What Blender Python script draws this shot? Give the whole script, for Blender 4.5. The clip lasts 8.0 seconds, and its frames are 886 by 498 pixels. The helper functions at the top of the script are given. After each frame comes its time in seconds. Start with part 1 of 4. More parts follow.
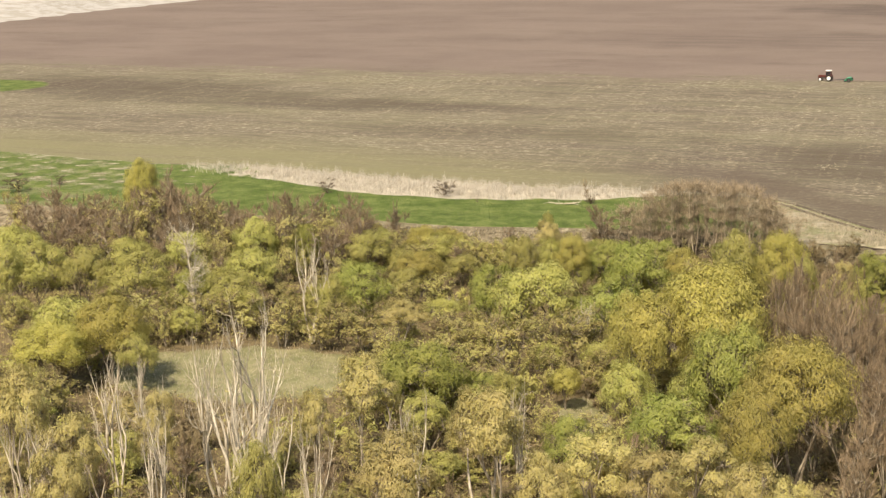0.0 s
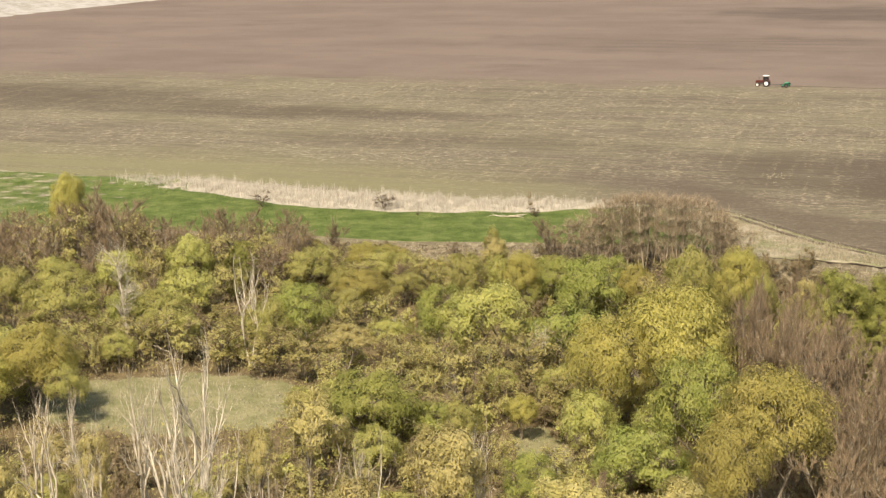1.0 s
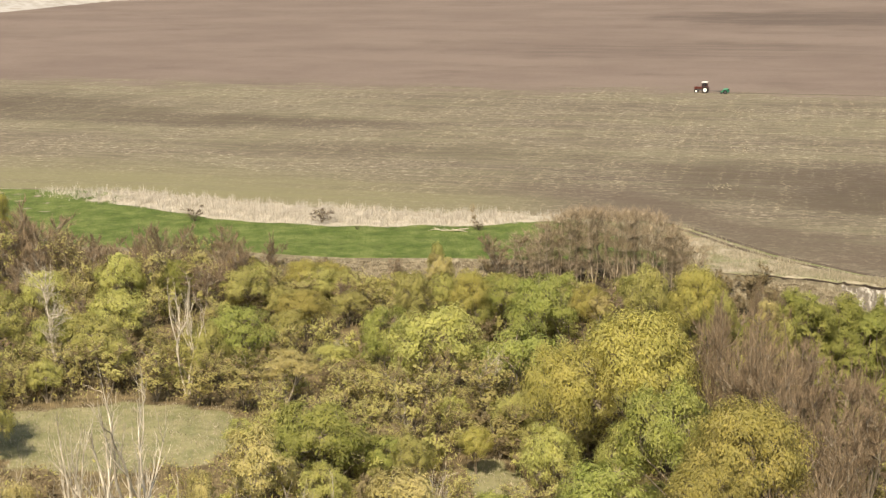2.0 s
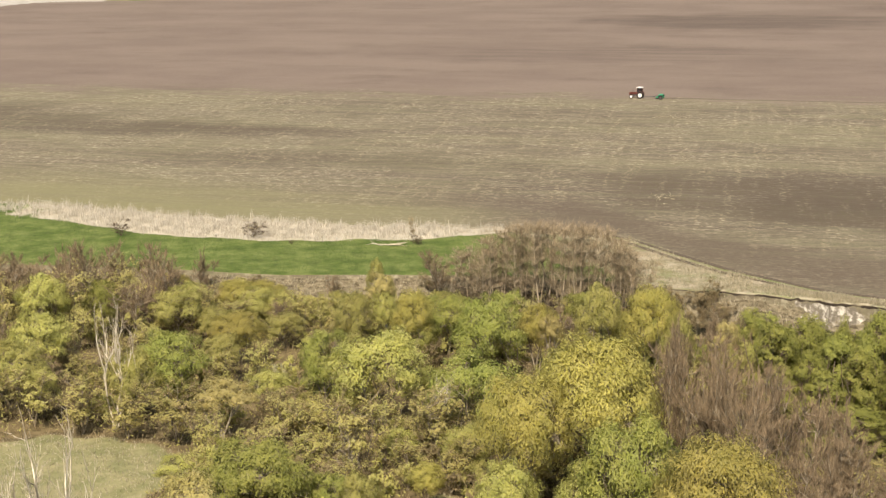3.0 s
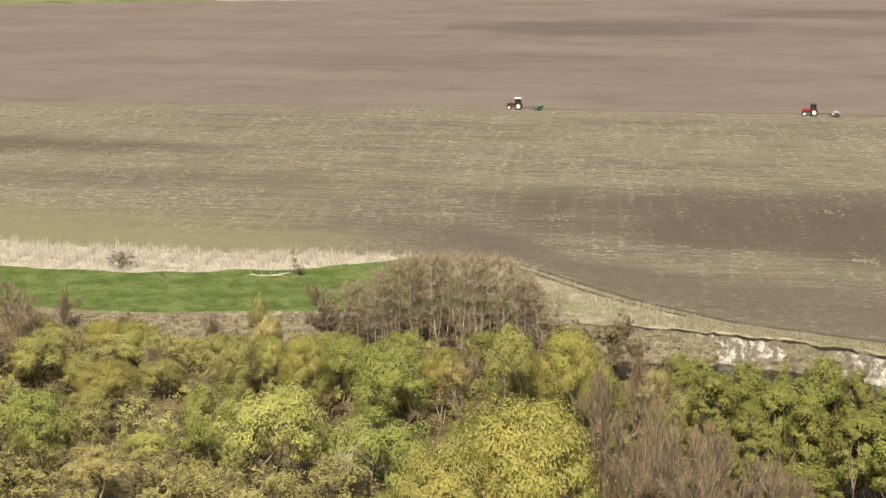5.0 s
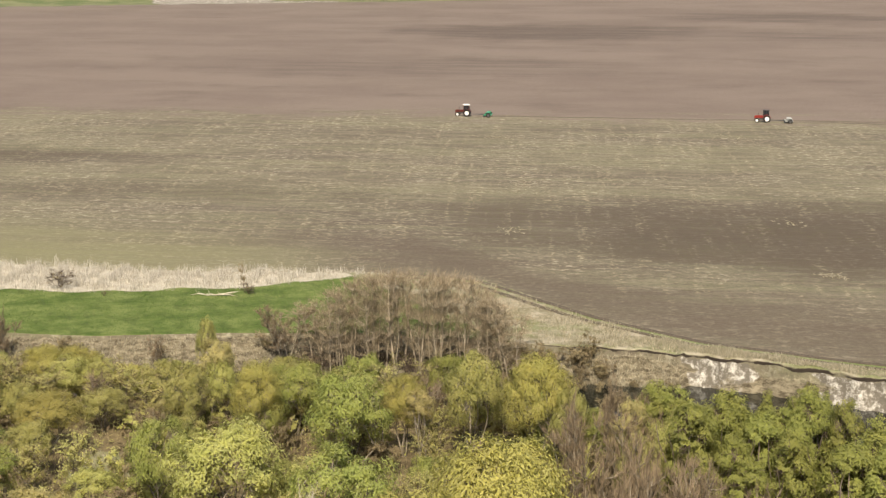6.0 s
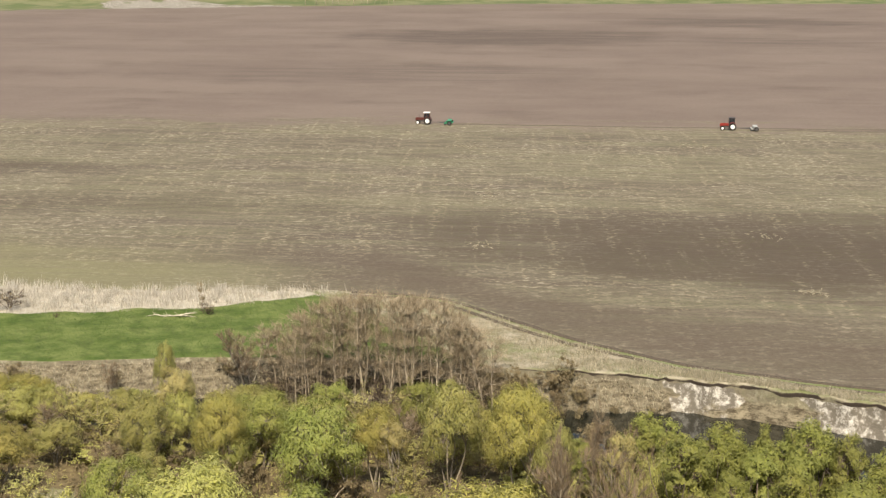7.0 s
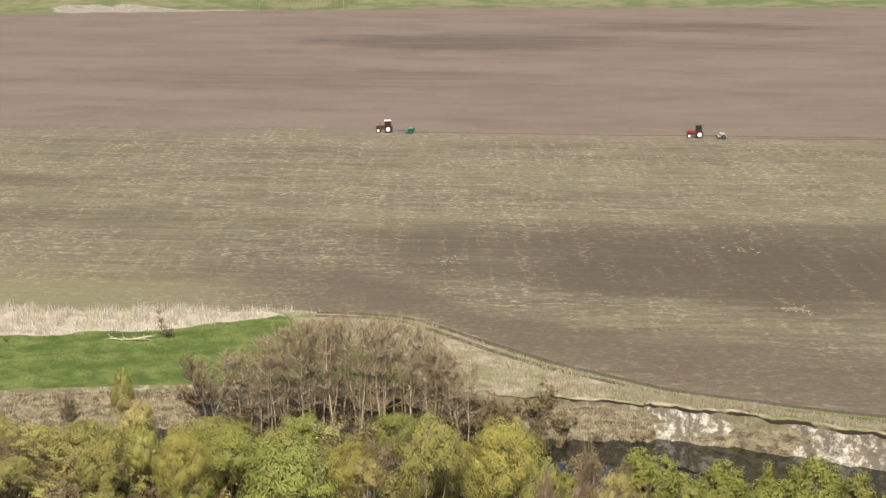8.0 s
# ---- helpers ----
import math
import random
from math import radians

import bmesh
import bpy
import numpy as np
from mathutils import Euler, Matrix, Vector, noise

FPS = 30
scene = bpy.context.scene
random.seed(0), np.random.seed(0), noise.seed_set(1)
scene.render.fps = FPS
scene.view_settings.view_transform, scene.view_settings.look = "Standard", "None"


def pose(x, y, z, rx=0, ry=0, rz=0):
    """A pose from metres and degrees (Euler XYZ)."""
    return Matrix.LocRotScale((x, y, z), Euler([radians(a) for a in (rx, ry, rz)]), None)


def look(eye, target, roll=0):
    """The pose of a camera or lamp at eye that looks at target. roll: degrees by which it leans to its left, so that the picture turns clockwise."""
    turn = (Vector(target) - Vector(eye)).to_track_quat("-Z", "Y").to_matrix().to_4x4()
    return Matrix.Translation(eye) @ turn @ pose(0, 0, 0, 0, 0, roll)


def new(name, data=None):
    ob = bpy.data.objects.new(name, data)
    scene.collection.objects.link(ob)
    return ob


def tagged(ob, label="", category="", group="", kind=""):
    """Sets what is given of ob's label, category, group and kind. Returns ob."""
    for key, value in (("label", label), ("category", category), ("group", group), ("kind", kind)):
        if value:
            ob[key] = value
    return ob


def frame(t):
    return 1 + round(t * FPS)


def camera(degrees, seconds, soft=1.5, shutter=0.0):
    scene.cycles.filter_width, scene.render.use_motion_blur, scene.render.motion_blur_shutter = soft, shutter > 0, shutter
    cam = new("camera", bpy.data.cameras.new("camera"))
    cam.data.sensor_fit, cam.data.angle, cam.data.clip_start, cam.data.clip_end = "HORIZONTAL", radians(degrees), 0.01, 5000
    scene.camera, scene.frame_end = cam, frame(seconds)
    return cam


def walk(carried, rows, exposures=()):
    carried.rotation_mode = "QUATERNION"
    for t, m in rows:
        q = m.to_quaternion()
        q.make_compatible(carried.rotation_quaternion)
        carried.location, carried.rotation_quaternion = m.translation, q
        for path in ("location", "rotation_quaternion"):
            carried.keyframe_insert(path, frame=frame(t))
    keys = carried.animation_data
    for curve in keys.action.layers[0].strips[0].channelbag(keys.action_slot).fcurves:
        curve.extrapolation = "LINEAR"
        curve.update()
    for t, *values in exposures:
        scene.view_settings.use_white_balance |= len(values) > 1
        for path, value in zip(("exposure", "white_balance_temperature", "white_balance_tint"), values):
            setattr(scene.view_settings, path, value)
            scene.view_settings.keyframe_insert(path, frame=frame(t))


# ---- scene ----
# camera: a drone gliding forward some 44 m above the field, turning slowly to its right
cam = camera(30.0, 8.0, soft=1.3)
ROWS = [  # seconds, x, y, z, pitch, lean to the right, yaw
    (0.0, 0.00, 0.00, 43.79, -11.51, 1.05, 0.00),
    (0.5, -1.12, 4.15, 43.93, -11.52, 1.02, -1.22),
    (1.0, -1.97, 8.40, 44.03, -11.48, 0.96, -2.60),
    (1.5, -2.67, 12.54, 44.09, -11.44, 0.88, -3.83),
    (3.0, -4.24, 25.44, 44.39, -11.40, 0.58, -7.78),
    (3.5, -4.64, 29.66, 44.45, -11.40, 0.50, -9.03),
    (4.0, -4.90, 33.96, 44.52, -11.38, 0.40, -10.39),
    (4.5, -5.20, 38.05, 44.54, -11.35, 0.29, -11.61),
    (6.0, -5.29, 50.81, 44.73, -11.25, 0.08, -14.92),
    (6.5, -5.19, 55.10, 44.78, -11.20, 0.00, -15.82),
    (7.0, -4.95, 59.35, 44.79, -11.13, -0.05, -16.61),
    (7.5, -4.65, 63.66, 44.83, -11.07, -0.08, -17.39),
    (8.0, -4.37, 67.97, 44.86, -11.01, -0.11, -18.26),
]
walk(cam, [(t, pose(x, y, z, 0, 0, yaw) @ pose(0, 0, 0, 90 + pitch) @ pose(0, 0, 0, 0, 0, -lean))
           for t, x, y, z, pitch, lean, yaw in ROWS],
     exposures=((0.0, 0.60, 7600, 11), (4.0, 0.55, 7350, 10), (8.0, 0.48, 7000, 9)))

# ---- sky, sun ----
SUN_AZ, SUN_EL = 200.0, 51.0  # compass bearing of the sun from +y clockwise, height
world = bpy.data.worlds.new("sky")
scene.world = world
world.use_nodes = True
wn = world.node_tree.nodes
sky = wn.new("ShaderNodeTexSky")
sky.sky_type, sky.sun_disc = "NISHITA", False
sky.sun_elevation, sky.sun_rotation = radians(SUN_EL), radians(SUN_AZ)
sky.dust_density = 2.5
wn["Background"].inputs["Strength"].default_value = 0.108
world.node_tree.links.new(sky.outputs["Color"], wn["Background"].inputs["Color"])
sun_data = bpy.data.lights.new("sun", "SUN")
sun_data.energy, sun_data.angle, sun_data.color = 3.85, radians(0.6), (1.0, 0.93, 0.82)
sun = new("sun", sun_data)
sun_dir = Vector((math.sin(radians(SUN_AZ)) * math.cos(radians(SUN_EL)), math.cos(radians(SUN_AZ)) * math.cos(radians(SUN_EL)),
                  math.sin(radians(SUN_EL))))
sun.matrix_world = look(sun_dir * 300, (0, 0, 0))

rng = np.random.default_rng(11)


# ---- materials ----
class Net:
    """Short hand for a node material."""

    def __init__(self, name):
        self.mat = bpy.data.materials.new(name)
        self.mat.use_nodes = True
        self.tree = self.mat.node_tree
        self.bsdf = self.tree.nodes["Principled BSDF"]
        self.out = self.tree.nodes["Material Output"]

    def node(self, kind):
        return self.tree.nodes.new(kind)

    def link(self, a, b):
        self.tree.links.new(a, b)

    def put(self, socket, value):
        if hasattr(value, "is_output"):
            self.link(value, socket)
        else:
            socket.default_value = value

    def place(self, scale=(1, 1, 1), turn=0.0, obj=False):
        if obj:
            src = self.node("ShaderNodeTexCoord").outputs["Object"]
        else:
            src = self.node("ShaderNodeNewGeometry").outputs["Position"]
        turned = self.node("ShaderNodeVectorRotate")
        turned.rotation_type = "Z_AXIS"
        self.link(src, turned.inputs["Vector"])
        turned.inputs["Angle"].default_value = turn
        m = self.node("ShaderNodeVectorMath")
        m.operation = "MULTIPLY"
        self.link(turned.outputs[0], m.inputs[0])
        m.inputs[1].default_value = scale
        return m.outputs[0]

    def noise(self, where, scale=1.0, detail=4.0, rough=0.55):
        n = self.node("ShaderNodeTexNoise")
        self.link(where, n.inputs["Vector"])
        n.inputs["Scale"].default_value = scale
        n.inputs["Detail"].default_value = detail
        n.inputs["Roughness"].default_value = rough
        return n.outputs["Fac"]

    def span(self, value, a, b, to_a=0.0, to_b=1.0):
        n = self.node("ShaderNodeMapRange")
        n.interpolation_type = "SMOOTHSTEP"
        self.put(n.inputs["Value"], value)
        for key, v in zip(("From Min", "From Max", "To Min", "To Max"), (a, b, to_a, to_b)):
            n.inputs[key].default_value = v
        return n.outputs["Result"]

    def math(self, op, a, b=0.0):
        n = self.node("ShaderNodeMath")
        n.operation = op
        self.put(n.inputs[0], a)
        self.put(n.inputs[1], b)
        return n.outputs[0]

    def mix(self, fac, a, b, blend="MIX"):
        n = self.node("ShaderNodeMix")
        n.data_type, n.blend_type = "RGBA", blend
        self.put(n.inputs[0], fac)
        for sock, v in ((n.inputs[6], a), (n.inputs[7], b)):
            self.put(sock, v if hasattr(v, "is_output") else (*v, 1.0))
        return n.outputs[2]

    def attr(self, name):
        n = self.node("ShaderNodeAttribute")
        n.attribute_name = name
        return n.outputs["Fac"]

    def hue(self, color, h, s, v):
        n = self.node("ShaderNodeHueSaturation")
        self.put(n.inputs["Hue"], h)
        self.put(n.inputs["Saturation"], s)
        self.put(n.inputs["Value"], v)
        self.put(n.inputs["Color"], color if hasattr(color, "is_output") else (*color, 1.0))
        return n.outputs["Color"]

    def finish(self, color, rough=0.9, bump=None, depth=0.05, metal=0.0, spec=0.3):
        self.put(self.bsdf.inputs["Base Color"], color if hasattr(color, "is_output") else (*color, 1.0))
        self.put(self.bsdf.inputs["Roughness"], rough)
        self.bsdf.inputs["Metallic"].default_value = metal
        self.bsdf.inputs["Specular IOR Level"].default_value = spec
        if bump is not None:
            b = self.node("ShaderNodeBump")
            b.inputs["Distance"].default_value = depth
            self.link(bump, b.inputs["Height"])
            self.link(b.outputs["Normal"], self.bsdf.inputs["Normal"])
        return self.mat


def leaf_material(name, color, second, glow=0.37):
    """Leaves: each spray varies a little, each tree a little more, and some light comes through."""
    n = Net(name)
    isle = n.node("ShaderNodeNewGeometry").outputs["Random Per Island"]
    tree = n.node("ShaderNodeObjectInfo").outputs["Random"]
    c = n.mix(n.span(n.noise(n.place(obj=True), 0.55, 2), 0.35, 0.65), color, second)
    c = n.hue(c, n.math("ADD", n.math("MULTIPLY", tree, 0.018), 0.493), n.math("ADD", n.math("MULTIPLY", isle, 0.15), 0.81),
              n.math("MULTIPLY", n.math("ADD", n.math("MULTIPLY", isle, 0.16), 1.01), n.math("ADD", n.math("MULTIPLY", tree, 0.30), 0.85)))
    n.finish(c, 0.75, spec=0.15)
    t = n.node("ShaderNodeBsdfTranslucent")
    n.link(c, t.inputs["Color"])
    mixer = n.node("ShaderNodeMixShader")
    mixer.inputs[0].default_value = glow
    n.link(n.bsdf.outputs[0], mixer.inputs[1])
    n.link(t.outputs[0], mixer.inputs[2])
    n.link(mixer.outputs[0], n.out.inputs["Surface"])
    return n.mat


def bark_material(name, dark, pale):
    n = Net(name)
    g = n.noise(n.place((1, 1, 0.35), obj=True), 4.0, 5)
    isle = n.node("ShaderNodeNewGeometry").outputs["Random Per Island"]
    c = n.mix(n.span(g, 0.35, 0.65), dark, pale)
    c = n.hue(c, 0.5, 1.0, n.math("ADD", n.math("MULTIPLY", isle, 0.6), 0.7))
    return n.finish(c, 0.9, g, 0.02)


def plain_material(name, color, rough=0.5, metal=0.0, grime=0.35):
    """Paint or rubber with dust and small wear."""
    n = Net(name)
    g = n.noise(n.place(obj=True), 3.0, 5)
    dusty = tuple(0.55 * a + 0.45 * b for a, b in zip(color, (0.22, 0.17, 0.12)))
    c = n.mix(n.math("MULTIPLY", n.span(g, 0.4, 0.75), grime), color, dusty)
    return n.finish(c, n.span(g, 0.3, 0.8, rough, min(1.0, rough + 0.3)), metal=metal)


FURROW = math.atan2(-0.39, 0.92)  # the way the tractors drive, and with it the rows of the field


def ground_material():
    n = Net("ground_soil_and_grass")
    rows = n.place((1, 1, 1), -FURROW)
    here = n.place()

    def rows_noise(along, across, detail=3.0, rough=0.55):
        return n.noise(n.place((1.0 / along, 1.0 / across, 1.0 / across), -FURROW), 1.0, detail, rough)

    big = rows_noise(150, 34, 4, 0.6)
    band = rows_noise(55, 5, 4, 0.6)
    streak = rows_noise(8, 2.0, 5, 0.65)
    tick = rows_noise(1.7, 1.1, 3, 0.65)
    speck = n.noise(here, 0.9, 4, 0.7)
    clod = n.noise(here, 1.5, 3, 0.7)
    cross = n.noise(n.place((1 / 2.0, 1 / 30.0, 1), 0.31), 1.0, 3, 0.6)
    fine = n.noise(here, 1.6, 5, 0.65)
    patch = n.noise(here, 0.05, 4, 0.6)
    # stubble: grey brown soil, thin green, pale straw
    soil = n.mix(n.span(big, 0.38, 0.60), (0.138, 0.114, 0.086), (0.176, 0.154, 0.106))
    soil = n.mix(n.math("MULTIPLY", n.attr("moist"), 0.95), soil, (0.080, 0.062, 0.046))
    lean = n.math("SUBTRACT", 1.0, n.math("MULTIPLY", n.attr("moist"), 0.85))
    stub = n.mix(n.math("MULTIPLY", n.math("MULTIPLY", n.span(band, 0.45, 0.62), 0.45), lean), soil, (0.184, 0.176, 0.106))
    stub = n.mix(n.math("MULTIPLY", n.span(band, 0.48, 0.30), 0.40), stub, (0.110, 0.087, 0.063))
    stub = n.mix(n.math("MULTIPLY", n.math("MULTIPLY", n.span(streak, 0.50, 0.66), 0.45), lean), stub, (0.270, 0.240, 0.165))
    stub = n.mix(n.math("MULTIPLY", n.span(streak, 0.50, 0.36), 0.50), stub, (0.104, 0.083, 0.060))
    rough = n.math("MULTIPLY", n.span(patch, 0.36, 0.58), lean)
    stub = n.mix(n.math("MULTIPLY", n.math("MULTIPLY", n.span(tick, 0.54, 0.66), rough), 0.55), stub, (0.45, 0.41, 0.30))
    stub = n.mix(n.math("MULTIPLY", n.math("MULTIPLY", n.span(cross, 0.50, 0.64), n.math("MULTIPLY", n.span(speck, 0.50, 0.60), n.span(lean, 0.0, 1.0, 0.45, 1.0))), 0.45), stub, (0.42, 0.36, 0.235))
    stub = n.mix(n.math("MULTIPLY", n.math("MULTIPLY", n.span(speck, 0.48, 0.36), n.span(patch, 0.60, 0.40)), 0.30), stub, (0.105, 0.115, 0.045))
    stub = n.mix(n.math("MULTIPLY", n.math("MULTIPLY", n.span(speck, 0.55, 0.68), rough), 0.62), stub, (0.42, 0.37, 0.255))
    stub = n.mix(n.math("MULTIPLY", n.span(clod, 0.52, 0.36), 0.45), stub, (0.088, 0.069, 0.050))
    # ploughed earth: mauve brown, smooth, with a few large moist bands
    earth = n.mix(n.span(rows_noise(60, 45, 5, 0.65), 0.35, 0.65), (0.155, 0.120, 0.099), (0.186, 0.147, 0.121))
    earth = n.mix(n.math("MULTIPLY", n.span(rows_noise(42, 24, 6, 0.68), 0.52, 0.68), 0.40), earth, (0.105, 0.080, 0.063))
    earth = n.mix(n.math("MULTIPLY", n.span(n.math("ADD", n.attr("moist"), n.math("MULTIPLY", n.math("SUBTRACT", band, 0.5), 1.2)), 0.2, 0.85), 0.9), earth, (0.086, 0.066, 0.054))
    earth = n.mix(n.math("MULTIPLY", n.span(band, 0.46, 0.70), 0.12), earth, (0.215, 0.176, 0.142))
    earth = n.mix(n.math("MULTIPLY", n.span(streak, 0.48, 0.72), 0.14), earth, (0.225, 0.180, 0.140))
    earth = n.mix(n.math("MULTIPLY", n.span(speck, 0.56, 0.70), 0.30), earth, (0.255, 0.212, 0.172))
    earth = n.mix(n.math("MULTIPLY", n.span(clod, 0.50, 0.36), 0.28), earth, (0.098, 0.075, 0.062))
    # boundary of the ploughing
    sep = n.node("ShaderNodeSeparateXYZ")
    n.link(rows, sep.inputs[0])
    edge = n.math("ADD", sep.outputs["Y"], n.math("MULTIPLY", n.math("SUBTRACT", rows_noise(26, 7, 5, 0.7), 0.5), 120.0))
    c = n.hue(n.mix(n.span(edge, 412.0, 436.0), stub, earth), 0.5, 1.0, 1.07)
    # bare headland along the margin of the field
    head = n.mix(n.math("MULTIPLY", n.attr("moist"), 0.5), n.mix(n.span(fine, 0.35, 0.7), (0.096, 0.074, 0.056), (0.128, 0.100, 0.074)), (0.078, 0.060, 0.045))
    c = n.mix(n.math("MULTIPLY", n.attr("headland"), 0.75), c, head)
    c = n.mix(n.math("MULTIPLY", n.attr("sprout"), n.span(band, 0.30, 0.60, 0.55, 0.92)), c, n.mix(n.span(fine, 0.35, 0.7), (0.190, 0.176, 0.100), (0.222, 0.210, 0.112)))
    # pale ground of the reed bed, and dry grass
    straw = n.mix(n.span(fine, 0.3, 0.7), (0.335, 0.30, 0.23), (0.51, 0.465, 0.38))
    dry = n.mix(n.span(n.noise(here, 0.35, 5, 0.65), 0.35, 0.65), (0.185, 0.165, 0.098), (0.40, 0.355, 0.27))
    dry = n.mix(n.math("MULTIPLY", n.span(n.noise(here, 0.16, 4, 0.65), 0.46, 0.60), 0.65), dry, (0.150, 0.175, 0.065))
    dry = n.mix(n.math("MULTIPLY", n.attr("verge"), 0.9), dry, (0.140, 0.175, 0.055))
    green = n.mix(n.span(n.noise(here, 0.25, 5, 0.65), 0.35, 0.65), (0.068, 0.105, 0.022), (0.155, 0.188, 0.058))
    green = n.mix(n.math("MULTIPLY", n.span(n.noise(here, 0.9, 4, 0.7), 0.58, 0.72), 0.5), green, (0.23, 0.235, 0.10))
    green = n.mix(n.math("MULTIPLY", n.span(n.noise(n.place((1.0, 0.5, 1.0)), 0.6, 5, 0.7), 0.52, 0.36), 0.55), green, (0.055, 0.078, 0.022))
    litter = n.mix(n.span(n.noise(here, 0.5, 5, 0.65), 0.35, 0.65), (0.095, 0.073, 0.040), (0.200, 0.158, 0.086))
    glade = n.mix(n.span(n.noise(here, 0.45, 6, 0.75), 0.35, 0.65), (0.165, 0.170, 0.078), (0.270, 0.252, 0.138))
    bank = n.mix(n.span(n.noise(n.place((1.0, 1.0, 3.0)), 0.9, 6, 0.75), 0.38, 0.62), (0.078, 0.062, 0.040), (0.262, 0.225, 0.152))
    hill = n.mix(n.span(patch, 0.4, 0.6), (0.115, 0.140, 0.060), (0.190, 0.190, 0.100))
    pale = n.mix(n.span(n.noise(n.place((1 / 11.0, 1 / 7.0, 1.0)), 1.0, 5, 0.7), 0.35, 0.65), (0.33, 0.31, 0.265), (0.45, 0.43, 0.40))
    chalk = n.mix(n.span(n.noise(here, 1.1, 6, 0.75), 0.44, 0.66), (0.16, 0.14, 0.11), (0.62, 0.585, 0.51))
    for name, colour in (("sown", green), ("fallow", pale), ("reed", straw), ("dry", dry), ("meadow", green), ("litter", litter), ("glade", glade), ("bank", bank),
                         ("chalk", chalk), ("dark_lip", (0.040, 0.031, 0.024)), ("far_grass", hill)):
        wobble = n.math("ADD", n.attr(name), n.math("MULTIPLY", n.math("SUBTRACT", fine, 0.5), 0.5))
        c = n.mix(n.span(wobble, 0.38, 0.62), c, colour)
    return n.finish(c, 0.95, n.math("ADD", fine, streak), 0.12, spec=0.15)


def water_material():
    n = Net("river_water")
    w = n.noise(n.place((0.5, 1.2, 1)), 1.2, 3)
    return n.finish((0.012, 0.014, 0.011), 0.04, w, 0.003, spec=0.5)


GROUND = ground_material()
WATER = water_material()
LEAF_YELLOW = leaf_material("yellow_willow_leaf", (0.458, 0.401, 0.091), (0.395, 0.359, 0.080))
LEAF_OLIVE = leaf_material("olive_willow_leaf", (0.450, 0.419, 0.115), (0.377, 0.369, 0.094))
LEAF_GREEN = leaf_material("green_leaf", (0.288, 0.313, 0.063), (0.354, 0.357, 0.080))
LEAF_CREAM = leaf_material("cream_catkin_leaf", (0.510, 0.431, 0.161), (0.442, 0.383, 0.129))
LEAF_POPLAR = leaf_material("poplar_leaf", (0.330, 0.328, 0.068), (0.272, 0.282, 0.057))
LEAF_BUD = leaf_material("opening_bud_leaf", (0.448, 0.391, 0.124), (0.382, 0.362, 0.104))
LEAF_BROWN = leaf_material("brown_bud_leaf", (0.26, 0.20, 0.100), (0.20, 0.16, 0.078))
BARK_GREY = bark_material("grey_bark", (0.15, 0.125, 0.092), (0.34, 0.29, 0.215))
BARK_PALE = bark_material("pale_grey_bark", (0.24, 0.205, 0.155), (0.42, 0.365, 0.285))
BARK_STEM = bark_material("tan_grey_bark", (0.25, 0.205, 0.145), (0.45, 0.375, 0.275))
BARK_ALDER = bark_material("alder_bark", (0.115, 0.085, 0.065), (0.26, 0.205, 0.155))
TWIG_BROWN = bark_material("brown_twigs", (0.185, 0.140, 0.080), (0.340, 0.265, 0.155))
TWIG_RED = bark_material("reddish_twigs", (0.145, 0.106, 0.066), (0.305, 0.228, 0.143))
TWIG_ALDER = bark_material("alder_twigs", (0.21, 0.165, 0.105), (0.40, 0.32, 0.21))
TWIG_DARK = bark_material("dark_twigs", (0.070, 0.050, 0.038), (0.150, 0.112, 0.082))
DEAD_WOOD = bark_material("bleached_dead_wood", (0.38, 0.335, 0.25), (0.62, 0.56, 0.45))
REED = bark_material("dry_reed", (0.385, 0.35, 0.28), (0.60, 0.555, 0.47))
STRAW = bark_material("dry_grass", (0.245, 0.215, 0.135), (0.43, 0.385, 0.285))
GRASS = leaf_material("fresh_grass", (0.085, 0.145, 0.026), (0.130, 0.190, 0.045), 0.3)
TURNED = bark_material("turned_earth", (0.088, 0.068, 0.050), (0.150, 0.118, 0.088))
RUT = bark_material("wet_rut_earth", (0.062, 0.049, 0.035), (0.115, 0.090, 0.064))


# ---- mesh builders ----
def mesh_of(name, verts, faces, material, smooth=False, normals=None):
    me = bpy.data.meshes.new(name)
    verts, faces = np.asarray(verts, float).reshape(-1, 3), np.asarray(faces, int)
    me.from_pydata(verts.tolist(), [], faces.tolist())
    me.materials.append(material)
    if smooth:
        me.polygons.foreach_set("use_smooth", np.ones(len(me.polygons), bool))
    me.update()
    if normals is not None:
        me.normals_split_custom_set_from_vertices(normals.tolist())
    return me


